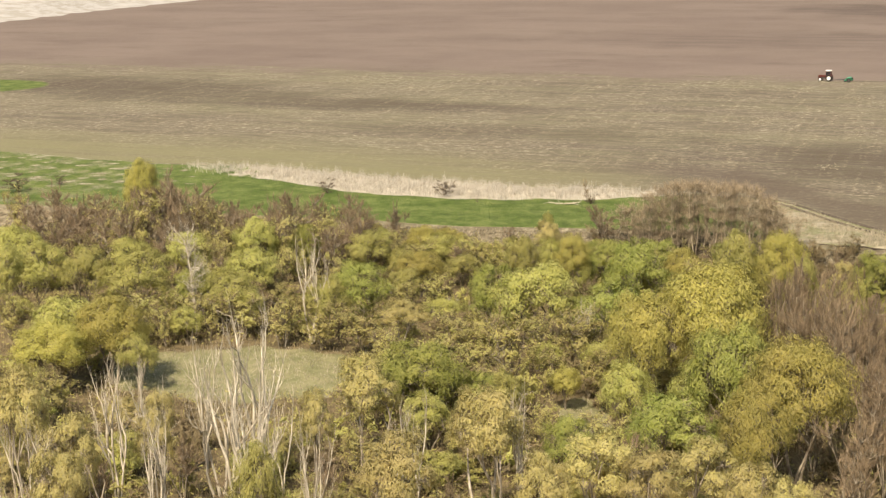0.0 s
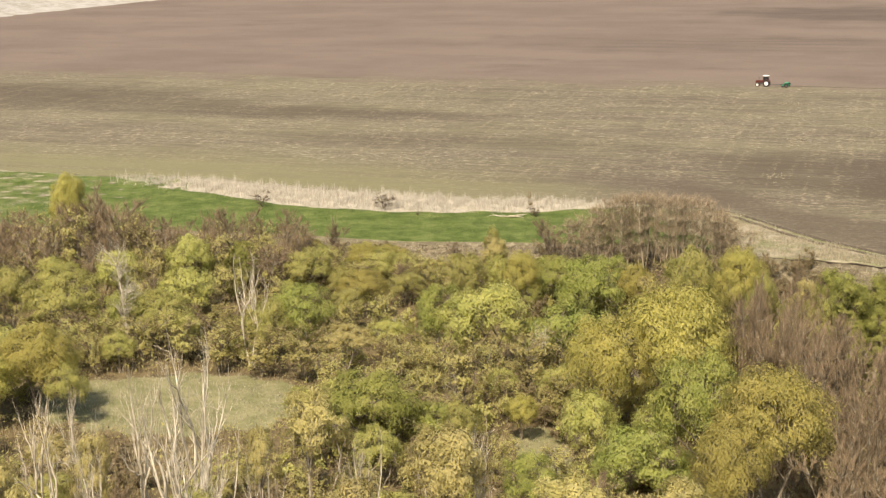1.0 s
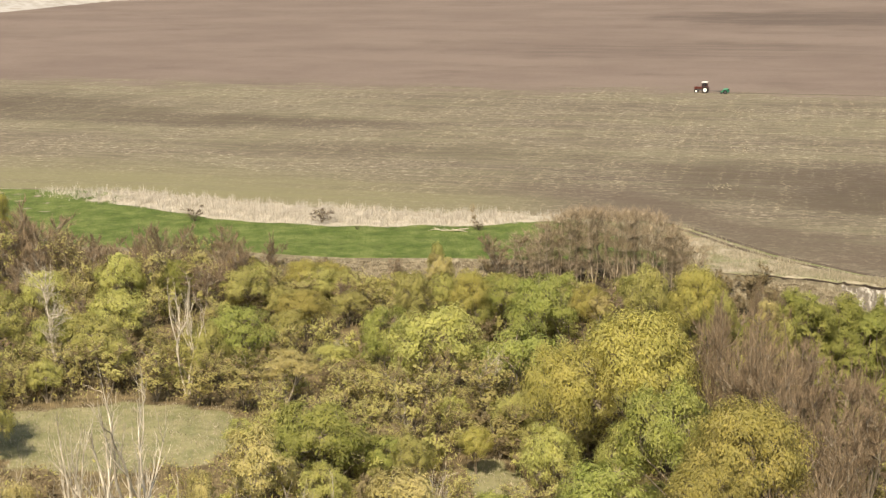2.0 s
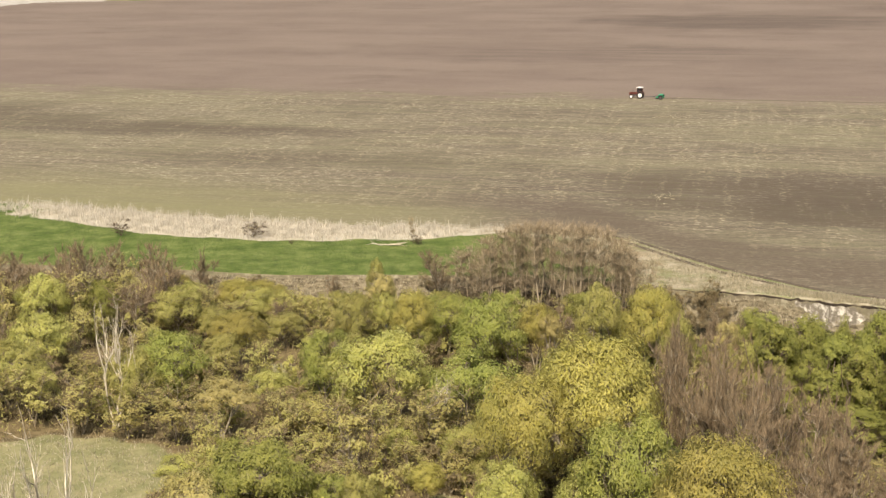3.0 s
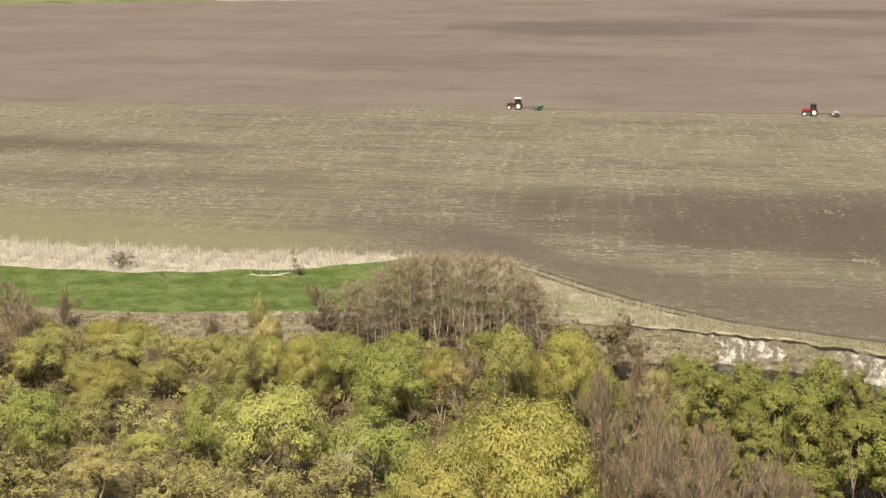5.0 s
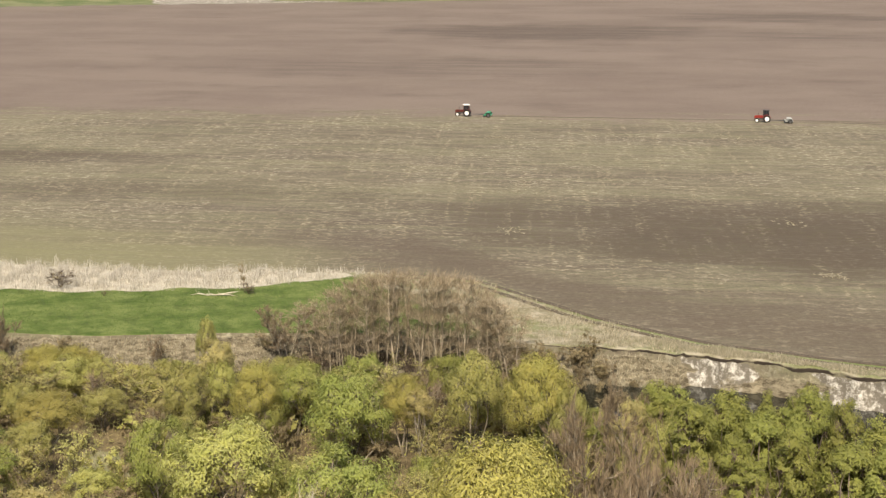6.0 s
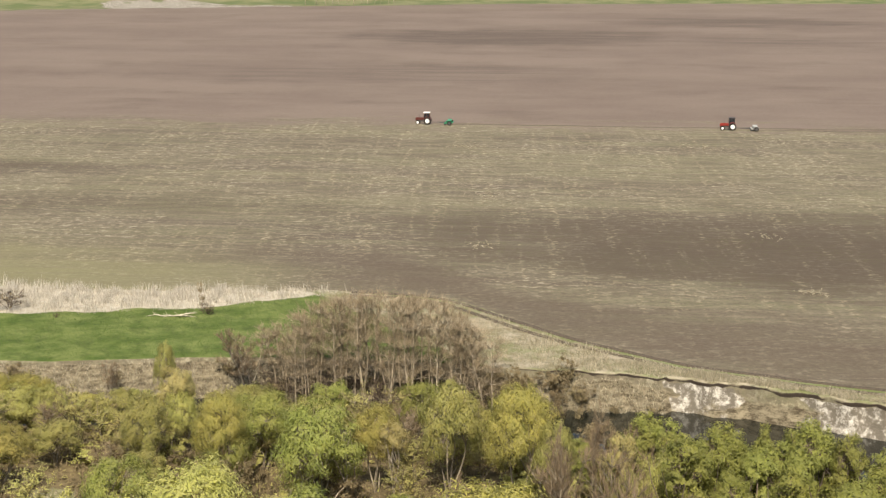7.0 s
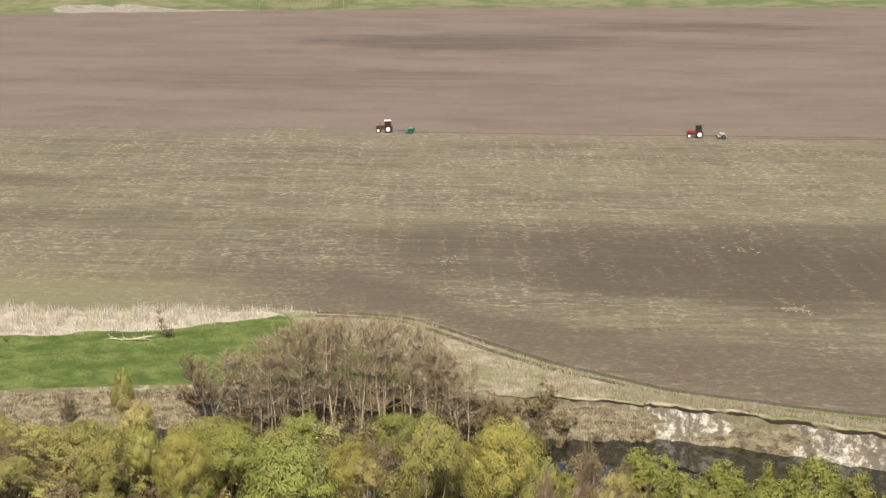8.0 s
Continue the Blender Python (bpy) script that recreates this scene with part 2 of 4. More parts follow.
def tubes(segs, sides=4):
    """Tapered tubes along (p0, p1, r0, r1) rows: vertices and quads."""
    segs = np.asarray(segs, float).reshape(-1, 8)
    p0, p1, r0, r1 = segs[:, :3], segs[:, 3:6], segs[:, 6], segs[:, 7]
    d = p1 - p0
    d /= np.linalg.norm(d, axis=1, keepdims=True) + 1e-9
    ref = np.where(np.abs(d[:, 2:3]) > 0.9, np.array([[1.0, 0, 0]]), np.array([[0, 0, 1.0]]))
    a = np.cross(d, ref)
    a /= np.linalg.norm(a, axis=1, keepdims=True) + 1e-9
    b = np.cross(d, a)
    ang = np.arange(sides) * 2 * np.pi / sides
    ring = a[:, None] * np.cos(ang)[None, :, None] + b[:, None] * np.sin(ang)[None, :, None]
    v = np.concatenate([p0[:, None] + ring * r0[:, None, None], p1[:, None] + ring * r1[:, None, None]], 1).reshape(-1, 3)
    k = np.arange(len(segs))[:, None] * 2 * sides
    i = np.arange(sides)
    j = (i + 1) % sides
    f = np.stack([k + i, k + j, k + sides + j, k + sides + i], -1).reshape(-1, 4)
    return v, f


def sprays(at, out, size, g, long=2.6):
    """Leaf sprays: a small pointed triangle at each point, facing more or less outwards."""
    m = len(at)
    n = unit(out + g.normal(0, 0.33, (m, 3)))
    t = unit(np.cross(n, np.cross([0, 0, 1.0], n) + g.normal(0, 0.55, (m, 3))))  # tips point up
    s = np.cross(t, n)
    w = (size * g.uniform(0.6, 1.4, m))[:, None]
    v = np.stack([at - t * w * long * 0.4 - s * w * 0.6, at - t * w * long * 0.4 + s * w * 0.6, at + t * w * long * 0.8], 1).reshape(-1, 3)
    return v, np.arange(m)[:, None] * 3 + [0, 1, 2]


def spikes(rows):
    """Fine twigs: slim three-sided points from (p0, p1, r) rows."""
    p0, p1, r = rows[:, :3], rows[:, 3:6], rows[:, 6:7]
    d = unit(p1 - p0)
    a = unit(np.cross(d, np.where(np.abs(d[:, 2:3]) > 0.9, [[1.0, 0, 0]], [[0, 0, 1.0]])))
    b = np.cross(d, a)
    v = np.stack([p0 + a * r, p0 - a * r * 0.5 + b * r * 0.87, p0 - a * r * 0.5 - b * r * 0.87, p1], 1).reshape(-1, 3)
    k = np.arange(len(rows))[:, None] * 4
    return v, np.concatenate([k + [0, 1, 3], k + [1, 2, 3], k + [2, 0, 3]])


def unit(v):
    return v / (np.linalg.norm(v, axis=-1, keepdims=True) + 1e-9)


def bough(g, p, way, length, r, steps=3, droop=0.0, wild=0.25):
    """A bent branch in a few tapering pieces; returns its pieces and points."""
    segs, pts = [], [p]
    for i in range(steps):
        way = unit(way + g.normal(0, wild, 3) + np.array([0, 0, droop]))
        q = p + way * length / steps
        ra, rb = r * (1 - 0.75 * i / steps), r * (1 - 0.75 * (i + 1) / steps)
        segs.append([*p, *q, ra, rb])
        p = q
        pts.append(p)
    return segs, pts, way


def leafy_meshes(name, g, leaf, bark, height=9.0, radius=3.5, low=0.3, billows=12, clumps=10, per=90, spray=0.09, flame=0.0):
    """A crown of billows, each a heap of small clumps of leaves, carried by limbs that fork from a few stems.
    Returns the mesh of the wood and that of the leaves."""
    mid, half = height * (low + 1) / 2, height * (1 - low) / 2
    wood, twigs, at, out = [], [], [], []
    stems = []
    for s in range(int(g.integers(2, 5))):
        a = g.uniform(0, 6.28)
        lean = np.array([math.cos(a), math.sin(a), 0]) * g.uniform(0.1, 0.4)
        seg, pts, _ = bough(g, np.array([lean[0] * 0.5, lean[1] * 0.5, -0.4]), unit(lean + [0, 0, 1.2]), mid * g.uniform(0.75, 1.0), height * 0.016, 5, 0.03, 0.12)
        wood += seg
        stems += pts[2:]
    stems = np.array(stems)
    turn = g.uniform(0, 6.28)
    for i in range(billows):
        up = 1.0 - 1.42 * (i + 0.5) / billows + g.normal(0, 0.06)
        up = min(1.0, max(-0.5, up))
        a = turn + 2.4 * i + g.normal(0, 0.25)
        d = np.array([math.cos(a) * math.sqrt(1 - up * up), math.sin(a) * math.sqrt(1 - up * up), up])
        br = radius * g.uniform(0.32, 0.50)
        slim = 1 - flame * max(0.0, up)
        c = d * np.array([(radius - br) * slim, (radius - br) * slim, half - 0.8 * br]) * g.uniform(0.86, 1.08) + [0, 0, mid]
        p = stems[np.argmin(np.linalg.norm(stems - c + [0, 0, 0.25 * height], axis=1))]
        seg, pts, _ = bough(g, p, unit(c - p + [0, 0, 0.2]), np.linalg.norm(c - p), height * 0.0065, 3, 0.05, 0.1)
        wood += seg
        for k in range(clumps):
            q = unit(g.normal(0, 1, 3) + d * 0.75 + [0, 0, 0.35])
            cr = br * g.uniform(0.26, 0.46)
            cc = c + q * np.array([1, 1, 1.0 + flame]) * br * g.uniform(0.45, 0.98)
            n = int(per * (cr / (radius * 0.16)) ** 1.6 * g.uniform(0.8, 1.2))
            v = unit(g.normal(0, 1, (n, 3)) + (q * 0.7 + [0, 0, 0.4]) * 0.6)
            at.append(cc + v * cr * g.uniform(0.2, 1.0, (n, 1)) ** 0.6 * 1.25 * [1, 1, 1.0 + flame])
            out.append(unit(v * 0.50 + q * 0.42 + d * 0.25))
            for _ in range(3):
                tip = cc + g.normal(0, 0.35, 3) * cr
                twigs.append([*(c + g.normal(0, 0.15, 3) * br), *tip, 0.022])
            twigs.append([*(c - [0, 0, 0.3 * br] + g.normal(0, 0.3, 3) * br), *(cc + [0, 0, -0.7 * cr] + g.normal(0, 0.5, 3) * cr), 0.018])
    at, out = np.concatenate(at), np.concatenate(out)
    fit_ = np.array([radius / np.percentile(np.hypot(at[:, 0], at[:, 1]), 97)] * 2 + [height / np.percentile(at[:, 2], 99.5)])
    v, f = sprays(at * fit_, out, spray, g, 3.3)
    crown = mesh_of(name + "_crown", v, f, leaf, True, np.repeat(unit(out + g.normal(0, 0.27, out.shape)), 3, 0))
    tv, tf = tubes(wood, 5)
    sv, sf = spikes(np.array(twigs))
    return wood_mesh(name + "_trunk", tv * fit_, tf, sv * fit_, sf, bark), crown


def wood_mesh(name, tv, tf, sv, sf, bark):
    """Limbs of four-sided faces and twigs of three-sided ones in one mesh."""
    me = bpy.data.meshes.new(name)
    me.from_pydata(np.concatenate([tv, sv]).tolist(), [], tf.tolist() + (sf + len(tv)).tolist())
    me.materials.append(bark)
    me.update()
    return me


def bare_meshes(name, g, bark, twig, height=9.0, radius=2.6, stems=4, brooms=70, per=20, upright=0.7, leaf=None, leaves=0, low=0.3, sides=4, fine=1.0, stout=1.0):
    """A leafless tree: stems from one foot, boughs, and brooms of fine twigs over a ragged dome."""
    segs, feet = [[0, 0, -0.5, 0, 0, 0.15, height * 0.012, height * 0.012]], []
    for s in range(stems):
        a = g.uniform(0, 6.28)
        lean = np.array([math.cos(a), math.sin(a), 0]) * g.uniform(0.2, 0.95) * radius / height
        seg, pts, way = bough(g, np.zeros(3), unit(lean * (1.3 if stems > 1 else 0.3) + [0, 0, 1.0]), height * g.uniform(0.70, 0.95), height * 0.0105 * stout, 6, 0.03, 0.05)
        segs += seg
        feet += [p for p in pts[1:] if p[2] > low * height] or pts[-2:]
    feet = np.array(feet)
    rows, lay = [], []
    for k in range(brooms):
        p = feet[int(g.integers(len(feet)))]
        way = unit(np.array([*g.normal(0, 0.75, 2), g.uniform(0.15, 1.0) * upright * 1.5]))
        seg, pts, _ = bough(g, p, way, radius * g.uniform(0.3, 0.85), height * 0.0036 * fine, 2, 0.12 * upright, 0.16)
        segs += seg
        m = per
        start = pts[1] + (pts[2] - pts[1]) * g.uniform(0, 1, (m, 1)) + g.normal(0, 0.06, (m, 3))
        fan = unit(unit(pts[2] - pts[1]) * 0.7 + g.normal(0, 0.42, (m, 3)) + [0, 0, 0.55 * upright])
        end = start + fan * g.uniform(0.35, 1.15, (m, 1)) * min(1.0, height / 6)
        rows.append(np.concatenate([start, end, g.uniform(0.010, 0.024, (m, 1)) * fine], 1))
        lay.append(fan)
    rows, lay = np.concatenate(rows), np.concatenate(lay)
    fit_ = np.array([radius / np.percentile(np.hypot(rows[:, 3], rows[:, 4]), 95)] * 2 + [height / np.percentile(rows[:, 5], 98.5)])
    segs = np.array(segs)
    for part_ in (segs, rows):
        part_[:, :3], part_[:, 3:6] = part_[:, :3] * fit_, part_[:, 3:6] * fit_
    trunk = mesh_of(name + "_trunk", *tubes(segs, sides), bark, True)
    crown = mesh_of(name + "_crown", *spikes(rows), twig)
    buds = None
    if leaf:
        pick = g.integers(0, len(rows), leaves)
        at = rows[pick, :3] + (rows[pick, 3:6] - rows[pick, :3]) * g.uniform(0.2, 1.1, (leaves, 1)) + g.normal(0, 0.08, (leaves, 3))
        dome = unit(at - [0, 0, height * 0.35] + g.normal(0, 0.3, at.shape))
        v, f = sprays(at, dome, 0.085, g, 2.4)
        buds = mesh_of(name + "_leaves", v, f, leaf, True, np.repeat(dome, 3, 0))
    return trunk, crown, buds


def dead_meshes(name, g, height=10.0, radius=2.2, fan=True):
    """A bare dead tree: pale stems that fork low into crooked rising limbs, or one straight stem with side branches."""
    segs, fine, starts = [], [], []
    if fan:
        for s in range(3):
            a = 2.1 * s + g.uniform(0, 1.2)
            out = unit(np.array([math.cos(a) * 0.3, math.sin(a) * 0.3, 1.0]))
            stem, pts, way = bough(g, np.array([0, 0, -0.4]), out, height * g.uniform(0.3, 0.5), 0.15, 5, 0.03, 0.14)
            segs += stem
            starts += [(pts[-1], way), (pts[-1], way), (pts[-2], way)]
    else:
        stem, pts, way = bough(g, np.array([0, 0, -0.4]), np.array([0, 0, 1.0]), height * 0.95, 0.15, 7, 0.03, 0.03)
        segs += stem
        starts = [(p, way) for p in pts[2:] for _ in range(4)]
    for k, (p, way0) in enumerate(starts):
        a = 2.4 * k + g.uniform(-0.5, 0.5)
        spread = g.uniform(0.25, 0.75) if fan else g.uniform(0.6, 1.1)
        out = unit(np.array([math.cos(a) * spread, math.sin(a) * spread, 1.15]) + way0 * 0.5 * fan)
        long = height * g.uniform(0.38, 0.62) if fan else radius * g.uniform(0.6, 1.15)
        seg, limb, way = bough(g, p, out, long, 0.085 if fan else 0.055, 7, 0.06, 0.26)
        segs += seg
        for q in limb[2:]:
            for _ in range(2):
                o = unit(way * 0.8 + g.normal(0, 0.5, 3) + [0, 0, 0.3])
                s2, tip, w2 = bough(g, q, o, radius * g.uniform(0.3, 0.6), 0.019, 3, 0.08, 0.15)
                fine += s2
                for r in tip[1:]:
                    s3, _, _ = bough(g, r, unit(w2 + g.normal(0, 0.5, 3)), radius * 0.25, 0.010, 1, 0, 0.1)
                    fine += s3
    segs, fine = np.array(segs), np.array(fine)
    ends = fine[:, 3:6]
    fit_ = np.array([radius / np.percentile(np.hypot(ends[:, 0], ends[:, 1]), 93)] * 2 + [height / np.percentile(ends[:, 2], 98)])
    for rows in (segs, fine):
        rows[:, :3], rows[:, 3:6] = rows[:, :3] * fit_, rows[:, 3:6] * fit_
    return mesh_of(name + "_trunk", *tubes(segs, 5), DEAD_WOOD, True), mesh_of(name + "_branches", *tubes(fine, 3), DEAD_WOOD)


def part(name, data, parent, label=""):
    ob = new(name, data)
    ob.parent = parent
    return tagged(ob, label)


# ---- the lie of the land ----
LIP_X = [-400, -120, -70, -40, -15, 3.5, 17, 32, 42, 50.6, 55.6, 64, 69, 73.3, 77.6, 84, 100, 160, 400]
LIP_Y = [300, 275, 257, 247, 239, 231, 229, 224, 219, 214, 211.7, 206.5, 202.3, 198.0, 193.5, 184, 172, 150, 130]
FLOOD, RIVER = -3.0, -3.4


def lip(x):
    x = np.asarray(x, float)
    return np.interp(x, LIP_X, LIP_Y) + (0.35 * np.sin(1.3 * x) + 0.25 * np.sin(3.1 * x + 1)) * np.clip((x - 40) / 15, 0, 1)


def slope_width(x):
    return np.interp(x, [-60, 0, 20, 30, 44, 50, 60, 63, 90], [7, 6, 6, 9, 9, 5.5, 4.0, 1.7, 1.5])


def near_bank(x):
    return np.interp(x, [-60, 0, 30, 45, 60, 80], [-12, -13, -16, -17.5, -19.5, -21])


def field_edge(x):
    """Where the tilled field begins, as y over x."""
    return np.interp(x, [-400, -120, -85, -66, -49, -33, -17, 11, 37, 45, 52, 55.5, 60, 67, 75, 82, 100, 160, 400],
                     [330, 325, 318, 306, 297, 292, 280, 264, 256, 253, 248, 236, 223, 210.6, 202.3, 196.8, 182, 160, 140])


def field_end(x):
    """Where the far side of the field meets the chalk hills."""
    return np.interp(x, [-400, -192, -166, -131, -100, 48, 136, 310, 523, 700], [560, 730, 807, 889, 960, 966, 964, 960, 895, 860])


def reed_foot(x):
    return np.interp(x, [-50, -43, -26, -15, 0, 10, 22, 33, 45], [293, 286, 273, 261.5, 254, 252, 250.5, 252, 254])


def wobble(x, y, size, seed=0.0):
    """A cheap smooth noise in -1..1 from a few sines."""
    a, b = x / size, y / size
    return (np.sin(1.7 * a + 2.3 * b + seed) + np.sin(-2.9 * a + 1.3 * b + 1.7 * seed + 2) + np.sin(4.3 * a + 3.7 * b + seed * 0.6 + 4) * 0.6) / 2.6


def land(x, y):
    x, y = np.asarray(x, float), np.asarray(y, float)
    v = y - lip(x)
    w, nb = slope_width(x), near_bank(x)
    top = 0.10 * wobble(x, y, 9.0)
    # lip with a small overhang-like step, then the slope to the river bed
    k = np.clip(-v / w, 0, 1)
    steep = np.clip(-v / 0.2, 0, 1)
    step = np.interp(x, [20, 46, 52, 60, 64], [0.2, 0.25, 0.35, 0.4, 0.42])
    down = -step * steep - (4.7 - step) * k ** np.interp(x, [40, 62], [0.9, 0.75]) + (0.18 * wobble(x, y, 1.3) + 0.22 * wobble(x, y * 3, 0.5, 2.0)) * (k > 0.02) * (k < 0.98)
    rise = np.clip((nb + 3 - v) / 4.0, 0, 1)
    rise = rise * rise * (3 - 2 * rise)
    low = -4.7 + (FLOOD + 4.7 + 0.22 * wobble(x, y, 7.0)) * rise
    z = np.where(v >= 0, top, np.where(v > nb + 3, down, low))
    far = np.clip((y - field_end(x) - 4) / 260, 0, 1)
    return z + 38 * far * far * (3 - 2 * far) + np.clip((y - 1300) / 3000, 0, 1) * 60


def steps(*runs):
    """Grid lines: (start, stop, first step, last step) runs joined."""
    out = []
    for a, b, s0, s1 in runs:
        p = a
        while p < b - 1e-6:
            out.append(p)
            p += s0 + (s1 - s0) * (p - a) / (b - a)
    out.append(runs[-1][1])
    return np.array(out)


def smooth(v, a, b):
    k = np.clip((v - a) / (b - a), 0, 1)
    return k * k * (3 - 2 * k)


GLADES = ((-20.5, 166.5, 12.5, 10.5), (1.5, 193.5, 3.4, 5.5), (13.0, 148.5, 2.2, 7.5), (-30.0, 168.0, 5.0, 8.0))


# moist, darker stretches of the soil: x, y, half lengths along and across the rows, strength
MOIST = ((-88, 445, 60, 26, 0.8), (-64, 415, 55, 22, 0.7), (-25, 390, 60, 16, 0.75), (112, 256, 70, 34, 1.0), (78, 288, 50, 12, 0.5), (20, 330, 60, 12, 0.55),
         (213, 694, 100, 75, 0.65), (352, 760, 95, 60, 0.6), (122, 551, 100, 60, 0.45), (300, 640, 70, 50, 0.5), (190, 250, 80, 40, 0.8), (120, 268, 95, 30, 0.85), (140, 246, 90, 34, 0.8))


def glade(x, y):
    best = np.zeros(np.shape(x))
    for cx, cy, rx, ry in GLADES:
        d = np.hypot((x - cx) / rx, (y - cy) / ry) + 0.12 * wobble(x, y, 2.5)
        best = np.maximum(best, 1 - smooth(d, 0.85, 1.15))
    return best


def build_ground():
    xs = steps((-4000, -110, 300, 2.5), (-110, 45, 1.2, 1.2), (45, 86, 0.6, 0.6), (86, 130, 1.2, 1.5), (130, 4000, 2.5, 300))
    vs = steps((-600, -170, 60, 2.5), (-170, -30, 2.4, 1.8), (-30, -11, 1.0, 0.6), (-11, -3, 0.35, 0.25), (-3, -0.3, 0.12, 0.1), (-0.3, 0.3, 0.05, 0.05), (0.3, 3, 0.3, 0.3), (3, 85, 0.9, 1.4), (85, 700, 2.5, 12), (700, 960, 8, 6), (960, 4600, 10, 300))
    gx, gv = np.meshgrid(xs, vs)
    gy = gv + lip(gx)
    gz = land(gx, gy)
    verts = np.stack([gx, gy, gz], -1).reshape(-1, 3)
    nx, ny = len(xs), len(vs)
    i = (np.arange(ny - 1)[:, None] * nx + np.arange(nx - 1)).ravel()
    me = mesh_of("ground", verts, np.stack([i, i + 1, i + nx + 1, i + nx], 1), GROUND, True)
    x, y, v = gx.ravel(), gy.ravel(), gv.ravel()
    fe = field_edge(x) + 0.8 * wobble(x, y, 6)
    margin = smooth(fe - y, -1.0, 1.0) * (v > -0.05)
    left = 1 - smooth(x + 0.25 * (y - 240), 39, 42)
    reed = margin * smooth(y - reed_foot(x) - 0.6 - 0.9 * wobble(x, y, 5.0) - 0.5 * wobble(x, y, 1.7, 4.0), -0.8, 1.0) * left * smooth(x + 7 * wobble(x, y, 3.5, 2.0), -44, -22)
    reed = np.maximum(reed, 0.62 * margin * (1 - smooth(x, -44, -30)) * smooth(wobble(x, y, 2.2, 5.0), 0.45, 0.75) * smooth(y - lip(x), 14, 22))
    far = smooth(y - field_end(x) - 3 * wobble(x, y, 14.0), -2, 3)
    depth = -gz.ravel()
    face = smooth(x, 61.5, 63) * (v < 0.05) * (v > -8)
    xe = x + 0.8 * np.sin(2.6 * depth) + 0.5 * wobble(x, y * 5, 1.1, 3.0)
    bare = np.clip(smooth(xe, 62, 63) * (1 - smooth(xe, 67.0, 69.8)) * (1.15 - 0.16 * depth) + smooth(xe, 72.3, 74.2) * 0.95 + 0.35 * wobble(x, y, 1.9, 1.0), 0, 1)
    moist = np.zeros(len(x))
    for px, py, ra, rb, k in MOIST:
        a, b = (x - px) * math.cos(FURROW) + (y - py) * math.sin(FURROW), -(x - px) * math.sin(FURROW) + (y - py) * math.cos(FURROW)
        moist = np.maximum(moist, k * (1 - smooth(np.hypot(a / ra, b / rb) + 0.15 * wobble(x, y, 12.0), 0.35, 1.15)))
    masks = {
        "headland": (1 - smooth(np.abs(y - fe - 14), 5, 26)) * (y > fe) * smooth(x, 22, 52),
        "sprout": (1 - smooth(y - fe, 8, 48)) * (y > fe) * (1 - smooth(x, 10, 45)),
        "verge": smooth(x, 44, 47) * (1 - smooth(np.abs(fe - y - 2.2), 0.8, 2.4)),
        "reed": reed,
        "dry": margin * np.maximum(1 - left, 1 - smooth(x, -58, -32)),
        "meadow": margin * left * (1 - reed) * (1 - (0.42 + 0.12 * wobble(x, y, 4.0, 1.0)) * (1 - smooth(x, -55, -30))),
        "bank": smooth(-v, 0.0, 0.6) * (v > near_bank(x) + 2),
        "litter": 1 - smooth(v - near_bank(x), 0.5, 3.0),
        "glade": glade(x, y) * (v < near_bank(x)),
        "chalk": np.maximum(face * bare * (v < -0.08), far * smooth(x, 70, 84) * (1 - smooth(x, 165, 195)) * np.clip(0.95 + 0.6 * wobble(x, y, 7.0), 0, 1) * (1 - smooth(y - field_end(x), np.interp(x, [125, 150], [30, 10]), np.interp(x, [125, 150], [60, 22])))),
        # thin, broken dark band right below the lip, from x 47 on
        "dark_lip": smooth(x, 47, 51) * (v < -0.03) * (v > -0.07) * np.clip(0.85 + 0.5 * wobble(x, x * 0, 1.6), 0, 1),
        "moist": moist,
        "fallow": far * (1 - smooth(x, -75, -50)),
        "sown": 0.75 - 0.75 * smooth(np.hypot((x + 128) / 24, (y - 446) / 20), 0.8, 1.1),
    }
    masks["far_grass"] = far * (1 - np.maximum(masks["chalk"], masks["fallow"]))
    for name, values in masks.items():
        me.attributes.new(name, "FLOAT", "POINT").data.foreach_set("value", np.ascontiguousarray(values, np.float32))
    tagged(new("ground", me), "tilled field, green meadow, river bank and woodland floor", "ground", kind="structure")


build_ground()


def build_water():
    xs = np.arange(-160, 261, 4.0)
    rows = []
    for x in xs:
        rows += [[x, lip(x) - 0.2, RIVER], [x, lip(x) + near_bank(x) - 3.0, RIVER]]
    i = np.arange(len(xs) - 1)[:, None] * 2
    me = mesh_of("water", rows, i + [0, 1, 3, 2], WATER)
    tagged(new("water", me), "dark still water of a narrow river", "river", kind="structure")


build_water()


# ---- trees: where they stand, x and y, height of the top and radius of the crown ----
BARE = [
    (-37.9, 228.0, 9.0, 5.1), (-42.4, 226.0, 7.4, 3.5), (-33.5, 224.0, 6.8, 3.5), (-47.6, 217.0, 6.7, 4.1), (-53.6, 214.0, 6.2, 4.1),
    (-27.4, 218.0, 6.2, 3.8), (-19.6, 217.5, 8.0, 3.8), (-23.0, 220.0, 6.5, 2.3), (-10.8, 216.0, 6.1, 2.6), (-6.6, 231.0, 3.5, 1.8),
    (-14.1, 210.0, 4.4, 3.3), (-42.9, 212.0, 6.4, 3.3), (-49.1, 210.0, 5.7, 2.9), (32.3, 150.0, 10.0, 2.6), (33.8, 145.0, 9.5, 2.8),
    (35.4, 141.0, 8.4, 3.0), (35.2, 132.0, 6.8, 2.3), (41.3, 170.0, 6.6, 2.7), (43.8, 168.0, 6.4, 2.4), (31.5, 121.0, 6.3, 2.6),
    (28.7, 113.0, 5.4, 2.4), (38.7, 174.0, 6.5, 2.4), (31.0, 151.0, 10.0, 2.2), (33.1, 146.0, 9.0, 2.4),
]
